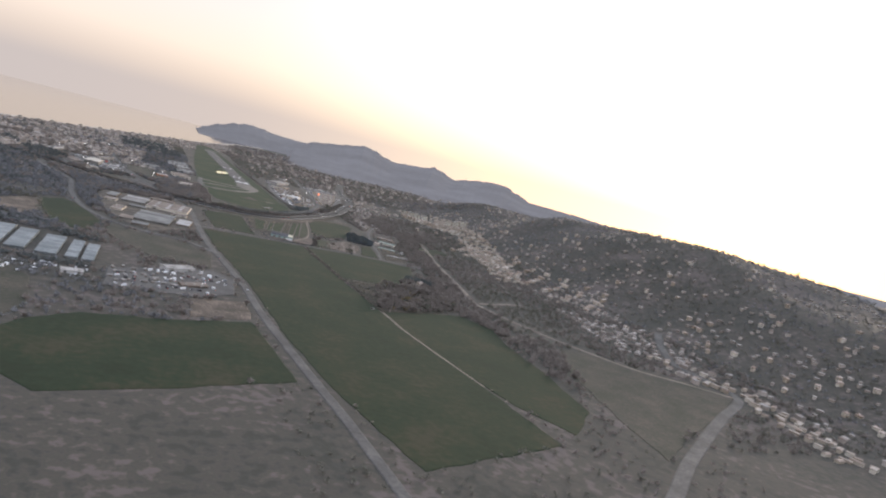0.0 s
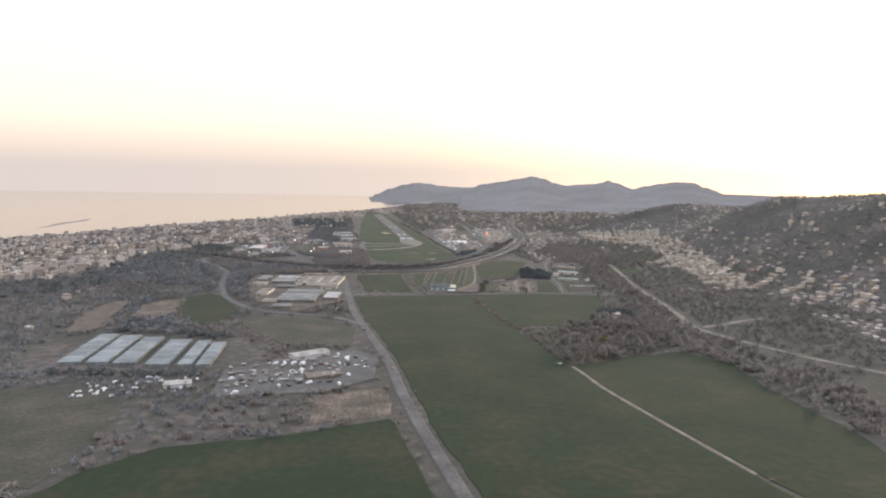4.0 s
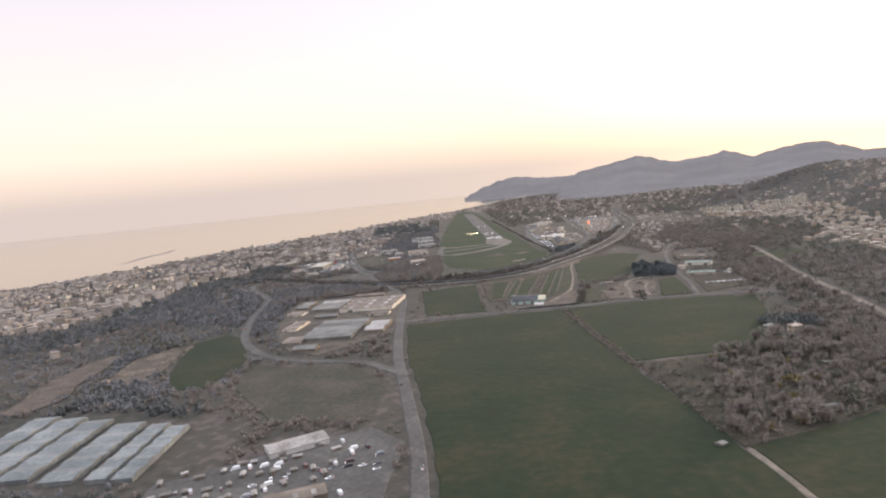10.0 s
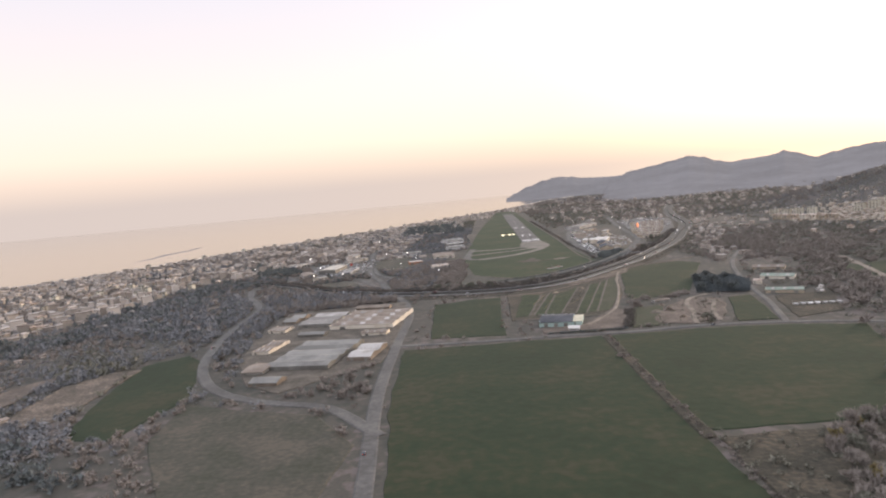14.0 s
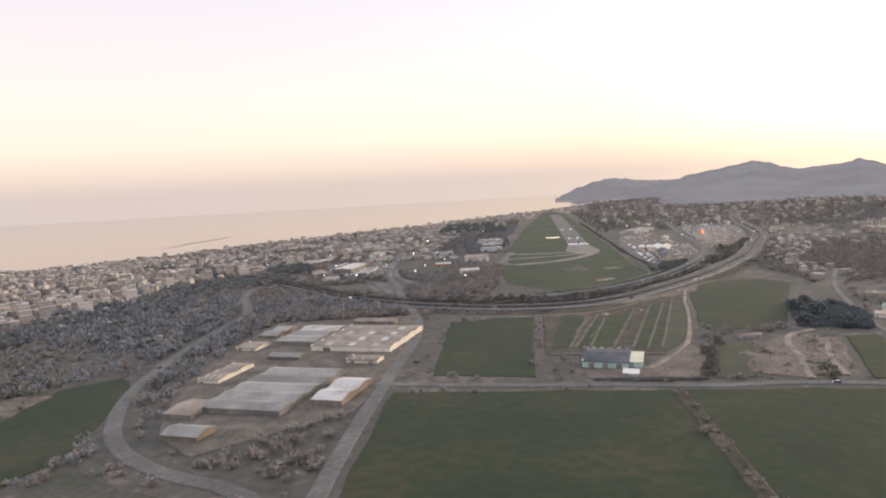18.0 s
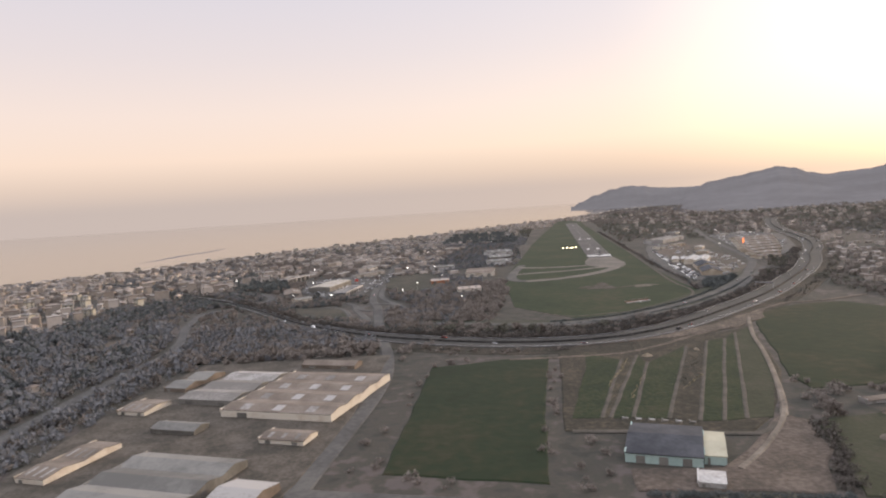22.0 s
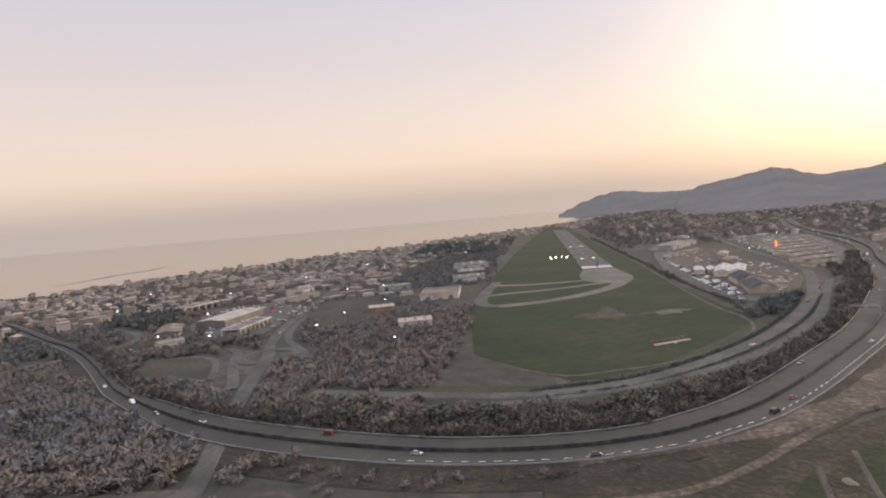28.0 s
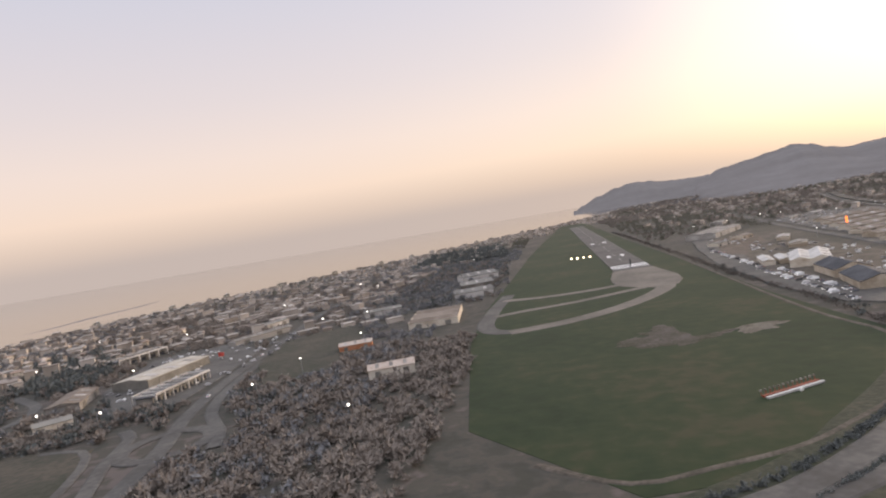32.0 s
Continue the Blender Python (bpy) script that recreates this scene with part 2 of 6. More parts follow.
def thing(name, label, category, x=0, y=0, z=0, turn=0.0, group="", kind=""):
    ob = new(name)
    ob.empty_display_size = 0.5
    ob.location = (x, y, z)
    ob.rotation_euler = (0, 0, turn)
    return tagged(ob, label, category, group, kind)


def curve_points(pts, step):
    """A smooth line through the points, at even steps."""
    ps = [Vector((*p[:2], 0)) for p in pts]
    ps = [ps[0] * 2 - ps[1]] + ps + [ps[-1] * 2 - ps[-2]]
    out = []
    for i in range(1, len(ps) - 2):
        a, b, c, d = ps[i - 1:i + 3]
        n = max(2, int((c - b).length / step))
        for k in range(n):
            t = k / n
            out.append(0.5 * ((2 * b) + (c - a) * t + (2 * a - 5 * b + 4 * c - d) * t * t + (3 * b - a - 3 * c + d) * t ** 3))
    out.append(ps[-2])
    return out


def sides(line):
    """Directions to the right of a line at each of its points."""
    out = []
    for i in range(len(line)):
        d = line[min(i + 1, len(line) - 1)] - line[max(i - 1, 0)]
        out.append(Vector((d.y, -d.x, 0)).normalized())
    return out


def smooth(a, b, x):
    t = min(1.0, max(0.0, (x - a) / (b - a)))
    return t * t * (3 - 2 * t)


COAST = [(-4800, -200), (-2500, -260), (-1500, -120), (-1050, -100), (-860, -30), (-720, 140), (-600, 380), (-430, 620), (-200, 1010), (-100, 1180), (0, 1370),
         (110, 1640), (230, 1990), (420, 2320), (770, 3150), (1200, 3700), (4800, 5600)]


def coast(x):
    for (x0, y0), (x1, y1) in zip(COAST, COAST[1:]):
        if x <= x1:
            return y0 + (y1 - y0) * (x - x0) / (x1 - x0)
    return COAST[-1][1]


RIDGE = [(-900, 82), (-800, 88), (-720, 104), (-640, 116), (-560, 118), (-500, 115), (-440, 105), (-370, 97), (-316, 95), (-280, 106), (-245, 105), (-204, 88), (-116, 69),
         (28, 60), (150, 64), (256, 69), (340, 54), (480, 3)]


def ridge(y):
    """Height of the hill's crest, from the back of the valley to the coast."""
    for (y0, h0), (y1, h1) in zip(RIDGE, RIDGE[1:]):
        if y <= y1:
            return h0 + (h1 - h0) * smooth(y0, y1, y)
    return RIDGE[-1][1]


def height(x, y):
    """Valley floor at 0, a villa-covered hill along the right side, low hills far left, the shore falling into the sea."""
    h = 0.0
    foot = 400 + 60 * smooth(-300, 100, y) + 40 * smooth(-900, -1400, y)
    rise = smooth(foot - 30, foot + 320, x) * (1 - 0.55 * smooth(foot + 480, foot + 1100, x))
    h += ridge(y) * rise * (1 + 0.10 * noise.noise((x * 0.006, y * 0.006, 2.0)) + 0.03 * noise.noise((x * 0.021, y * 0.021, 6.0)))
    h += 26 * smooth(-620, -900, x) * (1 - smooth(-500, -100, y)) * (1 + 0.5 * noise.noise((x * 0.005, y * 0.005, 5.0)))
    h += 30 * smooth(-820, -1150, x) * smooth(60, -90, y - coast(x))
    h += 5 * smooth(600, 1500, x) * smooth(900, 1500, y) * (1 + noise.noise((x * 0.003, y * 0.003, 9.0)))
    h -= 6.0 * smooth(-6, 26, y - coast(x))
    return h


TAKEN = set()


def mark(x, y, r=0.0):
    """Notes ground that is in use, in cells of 4 m, so that trees keep off it."""
    k = int(math.ceil(r / 4))
    cx, cy = int(math.floor(x / 4)), int(math.floor(y / 4))
    for i in range(-k, k + 1):
        for j in range(-k, k + 1):
            TAKEN.add((cx + i, cy + j))


def free(x, y):
    return (int(math.floor(x / 4)), int(math.floor(y / 4))) not in TAKEN


def inside(x, y, poly):
    hit = False
    n = len(poly)
    for i in range(n):
        (x0, y0), (x1, y1) = poly[i], poly[(i + 1) % n]
        if (y0 > y) != (y1 > y) and x < (x1 - x0) * (y - y0) / (y1 - y0) + x0:
            hit = not hit
    return hit


def mark_poly(poly):
    xs, ys = [p[0] for p in poly], [p[1] for p in poly]
    for i in range(int(min(xs) // 4), int(max(xs) // 4) + 1):
        for j in range(int(min(ys) // 4), int(max(ys) // 4) + 1):
            if inside(i * 4 + 2, j * 4 + 2, poly):
                TAKEN.add((i, j))


LAYER = [0]


def layer(z):
    """Gives each flat piece of ground a level of its own."""
    LAYER[0] += 1
    return z + 0.0037 * LAYER[0]


def strip(name, pts, width, mat, label, category, z=0.12, step=12, follow=False, kind="structure", thick=0.25, marked=True):
    """A road or track of that width along a line."""
    z = layer(z)
    line = curve_points(pts, step)
    sd = sides(line)
    for p in curve_points(pts, 3) if marked else []:
        mark(p.x, p.y, (width(p.x) if callable(width) else width) / 2)
    b = Build()
    vs = []
    for p, s in zip(line, sd):
        for e, dz in ((-1, -thick), (-1, 0), (1, 0), (1, -thick)):
            q = p + s * e * ((width(p.x) if callable(width) else width) / 2 + (0.7 if dz else 0.0))
            vs.append((q.x, q.y, z + dz + (height(q.x, q.y) if follow else 0.0)))
    fs = []
    for i in range(len(line) - 1):
        for k in range(3):
            fs.append((4 * i + k, 4 * i + k + 1, 4 * i + k + 5, 4 * i + k + 4))
    b.add(vs, fs)
    me = b.mesh(name, mat)
    bm = bmesh.new()
    bm.from_mesh(me)
    bmesh.ops.recalc_face_normals(bm, faces=bm.faces)
    bm.to_mesh(me)
    bm.free()
    return tagged(new(name, me), label, category, kind=kind)


def sheet(name, pts, mat, label, category, z=0.06, wobble=0.0, kind="structure", fine=6.0, thick=0.3, marked=True):
    """A flat patch of ground with a ragged edge, as a thin slab."""
    z = layer(z) if name != "runway" else z
    line = []
    n = len(pts)
    if marked:
        mark_poly(pts)
    for i in range(n):
        a, b = Vector((*pts[i], 0)), Vector((*pts[(i + 1) % n], 0))
        k = max(1, int((b - a).length / fine))
        for j in range(k):
            p = a.lerp(b, j / k)
            if wobble:
                p += Vector((noise.noise((p.x * 0.06, p.y * 0.06, 1)), noise.noise((p.x * 0.06, p.y * 0.06, 7)), 0)) * wobble
            line.append(p)
    bm = bmesh.new()
    vs = [bm.verts.new((p.x, p.y, z)) for p in line]
    f = bm.faces.new(vs)
    if f.normal.z < 0:
        f.normal_flip()
    ext = bmesh.ops.extrude_face_region(bm, geom=[f])
    mid = sum((p for p in line), Vector()) / len(line)
    for v in ext["geom"]:
        if isinstance(v, bmesh.types.BMVert):
            v.co += (Vector((v.co.x, v.co.y, 0)) - mid).normalized() * (0.8 if thick < 1 else 0)
            v.co.z -= thick
    bmesh.ops.recalc_face_normals(bm, faces=bm.faces)
    bmesh.ops.triangulate(bm, faces=[f for f in bm.faces if len(f.verts) > 4])
    me = bpy.data.meshes.new(name)
    bm.to_mesh(me)
    bm.free()
    me.materials.append(mat)
    return tagged(new(name, me), label, category, kind=kind)


# ---- ground, sea, far mountains ----
def axis(stops):
    out = []
    for (a, b, s) in stops:
        n = int(round((b - a) / s))
        out += [a + (b - a) * i / n for i in range(n)]
    return out + [stops[-1][1]]


def make_ground():
    xs = axis([(-5200, -1400, 200), (-1400, -900, 40), (-900, 1300, 20), (1300, 2500, 80), (2500, 5200, 270)])
    ys = axis([(-5200, -2000, 200), (-2000, 1400, 20), (1400, 3600, 50), (3600, 5200, 200)])
    vs = [(x, y, height(x, y)) for y in ys for x in xs]
    w = len(xs)
    fs = [(j * w + i, j * w + i + 1, (j + 1) * w + i + 1, (j + 1) * w + i) for j in range(len(ys) - 1) for i in range(w - 1)]
    b = Build()
    b.add(vs, fs)
    tagged(new("ground", b.mesh("ground", M_GROUND, smooth=True)), "dull brown and olive scrubland of a wide river valley", "ground", kind="structure")


make_ground()
b = Build()
b.add([(-7000, -1500, -1.6), (7000, -1500, -1.6), (7000, 7000, -1.6), (-7000, 7000, -1.6)], [(0, 1, 2, 3)])
tagged(new("sea_water", b.mesh("sea_water", M_SEA)), "calm hazy grey-mauve sea at dusk", "water", kind="structure")


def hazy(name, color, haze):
    """Far land seen through dusk air: woods and rock, the even veil of skylight put in as emission."""
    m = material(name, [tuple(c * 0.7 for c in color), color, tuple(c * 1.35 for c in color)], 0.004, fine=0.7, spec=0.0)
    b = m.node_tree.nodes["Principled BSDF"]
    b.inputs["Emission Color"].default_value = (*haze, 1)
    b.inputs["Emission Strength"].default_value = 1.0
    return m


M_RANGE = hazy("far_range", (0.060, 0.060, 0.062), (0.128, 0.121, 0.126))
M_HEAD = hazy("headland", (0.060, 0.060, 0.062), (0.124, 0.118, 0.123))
EYE = (-85.0, -1080.0, 102.0)


def mountain(name, profile, dist, deep, mat, label, rough=10.0, turn=0.0):
    """A range whose skyline is given as turn and rise from the valley, with ridges and gullies in front."""
    b = Build()
    n = int((profile[-1][0] - profile[0][0]) / 0.12)
    rows = 14
    vs = []
    for i in range(n + 1):
        a = profile[0][0] + (profile[-1][0] - profile[0][0]) * i / n
        for (a0, e0), (a1, e1) in zip(profile, profile[1:]):
            if a <= a1 + 1e-9:
                break
        t = (a - a0) / (a1 - a0)
        t = t * t * (3 - 2 * t)
        top = 0.96 * EYE[2] + dist * math.tan(radians(e0 + (e1 - e0) * t)) + 4 * noise.noise((a * 2.3, 1.0, dist)) + 2.5 * noise.noise((a * 7.0, 1.0, dist))
        for j in range(rows + 1):
            s = j / rows
            d = dist - deep * (1 - s) + (0 if j < rows else 60)
            h = max(top, 0) * (smooth(0, 1, s) * 0.55 + s * 0.45)
            h += rough * noise.fractal((a * 0.4 + s * 1.1, s * 3.4, dist * 0.01), 1.1, 2.0, 4) * math.sin(math.pi * min(s, 1.0)) * min(1, max(top, 0) / 60)
            if j == rows:
                h = -5
            elif j == rows - 1:
                h = top
            vs.append((EYE[0] + d * math.sin(radians(a + turn)), EYE[1] + d * math.cos(radians(a + turn)), h - (6 if j == 0 else 0)))
    w = rows + 1
    fs = [(i * w + j, (i + 1) * w + j, (i + 1) * w + j + 1, i * w + j + 1) for i in range(n) for j in range(rows)]
    b.add(vs, fs)
    return tagged(new(name, b.mesh(name, mat, smooth=True)), label, "mountain", kind="structure")


RANGE = [(10.5, -1.6), (11.8, -0.55), (13.6, 0.02), (15.3, 0.28), (16.7, 0.52), (18.0, 0.76), (19.1, 0.6), (20.1, 0.2), (21.2, 0.0), (22.5, 0.12), (23.6, 0.18), (24.4, 0.3),
         (24.9, 0.5), (25.5, 0.3), (27.1, -0.18), (28.4, 0.1), (29.5, 0.3), (31.0, 0.46), (32.1, 0.4), (33.2, 0.0), (34.8, -0.5), (38.7, -0.55), (42, -0.7), (48, -0.6), (60, -0.8), (75, -1.2)]
HEADLAND = [(2.3, -1.45), (3.0, -1.0), (4.3, -0.5), (5.6, -0.12), (6.8, 0.07), (7.8, 0.0), (9.0, -0.2), (10.6, -0.28), (12.5, -0.3), (14.0, -0.25), (16, -0.5), (18, -0.7), (21, -0.95), (25, -1.1), (30, -1.2)]
# low front slopes cover the far plain and carry the same painted haze
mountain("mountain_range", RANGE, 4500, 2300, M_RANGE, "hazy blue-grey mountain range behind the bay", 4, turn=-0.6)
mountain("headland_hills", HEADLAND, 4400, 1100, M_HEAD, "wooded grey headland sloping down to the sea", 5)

# ---- airfield ----
AIRFIELD = [(24, 1120), (30, 980), (34, 352), (42, -60), (43, -192), (47, -257), (51, -300), (46, -323), (32, -347), (5, -374), (-24, -398), (-48, -402), (-90, -350), (-104, -225),
            (-106, -129), (-95, 111), (-90, 247), (-72, 554), (-40, 980), (-28, 1120)]
sheet("airfield_grass", AIRFIELD, M_GRASS, "short green airfield grass round the runway", "grass", z=0.10)

runway = sheet("runway", [(-14.6, -12), (14.6, -12), (14.6, 961), (-14.6, 961)], M_RUNASPH, "grey asphalt runway with white threshold stripes", "runway", z=0.34, fine=400)
PAINT_Z = 0.40


def bar_mesh(name, sx, sy, mat=M_PAINT, h=0.05):
    b = Build()
    b.box(0, 0, 0, sx, sy, h)
    return b.mesh(name, mat)


stripe = bar_mesh("threshold_stripe", 1.25, 24)
for i in range(12):
    ob = part("threshold_stripe", stripe, None, runway)
    ob.location = (-13.2 + i * 2.4 + (0.4 if i > 5 else 0), 14, PAINT_Z)
M_FADED2 = material("worn_runway_paint", [(0.22, 0.21, 0.195), (0.40, 0.385, 0.36)], 0.1, fine=0.9)
dash = bar_mesh("centre_dash", 0.5, 26, M_FADED2)
for i in range(15):
    ob = part("centre_dash", dash, None, runway)
    ob.location = (0, 75 + i * 58, PAINT_Z)
aim = bar_mesh("aiming_mark", 3.0, 18)
touch = bar_mesh("touchdown_mark", 1.6, 18)
for sx in (-1, 1):
    ob = part("aiming_mark", aim, None, runway)
    ob.location = (sx * 6.5, 118, PAINT_Z)
    for yy in (330,):
        for dx in (0, 2.6):
            ob = part("touchdown_mark", touch, None, runway)
            ob.location = (sx * (6.2 + dx), yy, PAINT_Z)
M_FADED = material("faded_runway_paint", [(0.13, 0.12, 0.11), (0.22, 0.21, 0.195)], 0.1, fine=0.9)
edge = bar_mesh("edge_line", 0.35, 900, M_FADED)
for sx in (-1, 1):
    ob = part("edge_line", edge, None, runway)
    ob.location = (sx * 13.9, 490, PAINT_Z)

sheet("runway_head", [(-15.5, -12), (-19, -40), (-22, -70), (-20, -95), (-10, -112), (2, -126), (14, -118), (20, -98), (21, -70), (17, -35), (15.5, -12)], M_RUNWAY,
      "worn grey pavement before the runway threshold", "pavement", z=0.30, wobble=1.0, fine=4)
strip("taxiway", [(8, -98), (4, -128), (-14, -160), (-34, -182), (-60, -199), (-86, -206)], 11, M_RUNWAY, "curved grey taxiway from the runway to the apron", "taxiway", z=0.26)
strip("taxiway_middle", [(2, -112), (-18, -121), (-49, -136), (-78, -142), (-98, -150)], 7, M_RUNWAY, "narrow grey taxiway across the grass", "taxiway", z=0.22)
strip("taxiway_upper", [(-8, -84), (-22, -91), (-44, -96), (-72, -95), (-97, -86)], 8, M_RUNWAY, "grey taxiway to the apron", "taxiway", z=0.24)
strip("taxiway_loop", [(-66, -201), (-84, -205), (-96, -196), (-101, -176), (-101, -150), (-100, -120), (-97, -86), (-95, -60)], 9, M_ROAD, "grey taxiway loop beside the apron", "taxiway", z=0.18, step=6)
M_PATCH = material("puddled_soil", [(0.051, 0.049, 0.033), (0.074, 0.065, 0.054), (0.096, 0.086, 0.075)], 0.1, rough=0.95, fine=0.9, spec=0.1)
M_PALEPATCH = material("dry_soil", [(0.084, 0.074, 0.059), (0.123, 0.108, 0.087), (0.163, 0.146, 0.122)], 0.1, rough=0.95, fine=0.9, spec=0.1)
PATCHES = ((-20, -258, 8, 12, "dark"), (-27, -270, 10, 8, "dark"), (-16, -272, 9, 7, "dark"), (-33, -262, 5, 6, "dark"), (-18, -244, 4, 7, "dark"), (-8, -269, 8, 3, "dark"), (2, -266, 7, 2.5, "dark"),
           (14, -265, 7, 6, "pale"), (19, -261, 7, 2.5, "pale"), (11, -270, 4, 4, "pale"))
for cx, cy, rx, ry, tone in PATCHES:
    pts = []
    for k in range(28):
        a = k * math.tau / 28
        q = 1 + 0.9 * noise.noise((math.cos(a) * 1.1 + cx, math.sin(a) * 1.1 + cy, 0)) + 0.5 * noise.noise((math.cos(a) * 3 + cx, math.sin(a) * 3 + cy, 4))
        pts.append((cx + rx * math.cos(a) * q, cy + ry * math.sin(a) * q))
    sheet("bare_patch", pts, M_PATCH if tone == "dark" else M_PALEPATCH, tone + " bare wet soil patch in the airfield grass", "soil", z=0.16, wobble=1.5, fine=1.0)
M_PERIM = material("dull_gravel", [(0.046, 0.040, 0.030), (0.074, 0.062, 0.048), (0.109, 0.092, 0.074)], 0.1, fine=0.8)
strip("perimeter_track", [(38, 460), (41, 100), (41, -80), (41, -241), (46, -292), (43, -320), (33, -342), (17, -361), (3, -373), (-12, -384), (-32, -391), (-50, -395), (-70, -380)], 1.3, M_PERIM,
      "pale gravel perimeter track round the airfield", "track", z=0.2, step=6)

# ---- roads ----
MWAY = [(-640, -60), (-520, -142), (-400, -240), (-365, -266), (-328, -299), (-293, -335), (-262, -369), (-235, -396), (-172, -441), (-105, -466), (-60, -470), (-29, -463), (-14, -454), (2, -442), (24, -418), (47, -389), (79, -347), (108, -301), (137, -249), (161, -205), (190, -140),
        (215, -72), (245, 0), (270, 80), (288, 170), (310, 300), (350, 470), (420, 700)]
mline = curve_points(MWAY, 8)
msides = sides(mline)


def taper(x):
    """The motorway is narrower past the junction."""
    return 0.48 + 0.52 * smooth(-275, -130, x)


def offset(line, sd, d):
    return [(p.x + s.x * d * taper(p.x), p.y + s.y * d * taper(p.x)) for p, s in zip(line, sd)]


near_side = strip("motorway_near_carriageway", offset(mline, msides, 7.5)[::3], lambda x: 9.2 * taper(x), M_MOTORWAY, "dark grey three-lane motorway carriageway with worn white lines", "motorway", z=0.5, step=8, thick=0.6)
far_side = strip("motorway_far_carriageway", offset(mline, msides, -3.0)[::3], lambda x: 9.0 * taper(x), M_MOTORWAY, "dark grey three-lane motorway carriageway curving round the airfield", "motorway", z=0.5, step=8, thick=0.6)
M_VERGE = material("verge_scrub", [(0.023, 0.021, 0.013), (0.030, 0.026, 0.017), (0.042, 0.033, 0.023), (0.057, 0.044, 0.030)], 0.07, bump=0.8, fine=1.1)
strip("motorway_verge", offset(mline, msides, 4)[::3], lambda x: 46 * taper(x), M_VERGE, "dull brown weedy verge beside the motorway", "verge", z=0.14, step=10, marked=False)


def line_along(name, line, sd, d, width, z, parent, mat=M_PAINT, a=0, b=None, h=0.04):
    """A thin painted line or wall along a road."""
    pts = list(zip(line, sd))[a:b]
    bu = Build()
    vs = []
    for p, s in pts:
        for e, dz in ((-1, 0), (-1, h), (1, h), (1, 0)):
            q = p + s * (d * taper(p.x) + e * width / 2)
            vs.append((q.x, q.y, z + dz))
    bu.add(vs, [(4 * i + k, 4 * i + k + 1, 4 * i + k + 5, 4 * i + k + 4) for i in range(len(pts) - 1) for k in range(3)])
    return part(name, bu, mat, parent)


M_OLDPAINT = material("worn_road_paint", [(0.16, 0.155, 0.15), (0.30, 0.29, 0.28), (0.50, 0.49, 0.47)], 0.15, rough=0.7, fine=0.9)
for parent, d0, w0 in ((near_side, 7.5, 4.0), (far_side, -3.0, 3.9)):
    for e in (-w0, w0):
        line_along("edge_line", mline, msides, d0 + e, 0.2, 0.52, parent, M_OLDPAINT)
lane = bar_mesh("lane_dash", 0.15, 2.2, M_OLDPAINT)
shoulder = bar_mesh("shoulder_dash", 0.24, 2.2, M_PAINT)
fine_line = curve_points(MWAY, 4.2)
fine_sides = sides(fine_line)
for i, (p, s) in enumerate(zip(fine_line, fine_sides)):
    if not (-170 < p.x < 200 and p.y < -120):
        continue
    turn = math.atan2(s.y, s.x)
    if p.x > -100 and p.y < -200:
        ob = part("shoulder_dash", shoulder, None, near_side)
        q = p + s * 9.4
        ob.location, ob.rotation_euler = (q.x, q.y, 0.52), (0, 0, turn)
    if i % 2 == 0:
        for parent, d0 in ((near_side, 7.5), (far_side, -3.0)):
            for e in (-2.1, -0.2) if parent is near_side else (0.0,):
                ob = part("lane_dash", lane, None, parent)
                q = p + s * (d0 + e) * taper(p.x)
                ob.location, ob.rotation_euler = (q.x, q.y, 0.51), (0, 0, turn)
M_STEEL = material("galvanised_steel", [(0.30, 0.30, 0.31), (0.42, 0.42, 0.43)], 0.4, rough=0.45, metal=0.6)
strip("motorway_median", offset(mline, msides, 2.2)[::3], lambda x: 2.0 * taper(x), material("median_soil", [(0.023, 0.023, 0.018), (0.034, 0.032, 0.026), (0.051, 0.045, 0.038)], 0.2, bump=0.7, fine=1.0), "dark weedy strip between the carriageways", "verge", z=0.42, step=8)
# barrier wall in a dark concrete colour, varied by noise
wall = thing("median_barrier", "dark concrete barrier between the motorway carriageways", "barrier")
line_along("barrier_wall", mline, msides, 2.2, 0.5, 0.5, wall, material("dark_concrete", [(0.028, 0.027, 0.026), (0.05, 0.047, 0.044), (0.085, 0.08, 0.075)], 0.3, fine=0.8), h=1.2)
for nm, d in (("guard_rail", 12.6), ("guard_rail", -8.0)):
    g = thing(nm, "galvanised steel guard rail along the motorway edge", "guard rail", group="motorway guard rails")
    line_along("rail", mline, msides, d, 0.18, 0.75, g, M_STEEL, h=0.35)
    post = Build()
    post.box(0, 0, 0, 0.15, 0.15, 0.95)
    post = post.mesh("post", M_STEEL)
    for p, s in list(zip(mline, msides))[40:130:2]:
        q = p + s * d * taper(p.x)
        ob = part("post", post, None, g)
        ob.location = (q.x, q.y, 0.12)

strip("slip_road", [(-150, -402), (-110, -412), (-62, -419), (-29, -409), (-14, -400), (-3, -391), (14, -375), (34, -353), (56, -323), (79, -285), (103, -237), (119, -195), (135, -150), (149, -98), (158, 0), (168, 120), (184, 271), (205, 420)], 6.4, M_ROAD,
      "grey two-lane slip road between the airfield and the motorway", "road", z=0.3)
M_DARKGRASS = material("shaded_grass", [(0.027, 0.030, 0.017), (0.036, 0.039, 0.024), (0.053, 0.050, 0.033)], 0.06, bump=0.6, fine=1.0)
strip("slip_road_verge", [(-150, -410), (-62, -424), (-29, -416), (-2, -398), (12, -382), (31, -360), (53, -330), (76, -293), (100, -246), (118, -205)], 34, M_DARKGRASS, "dark rough grass and weeds beside the slip road", "verge", z=0.10, marked=False)
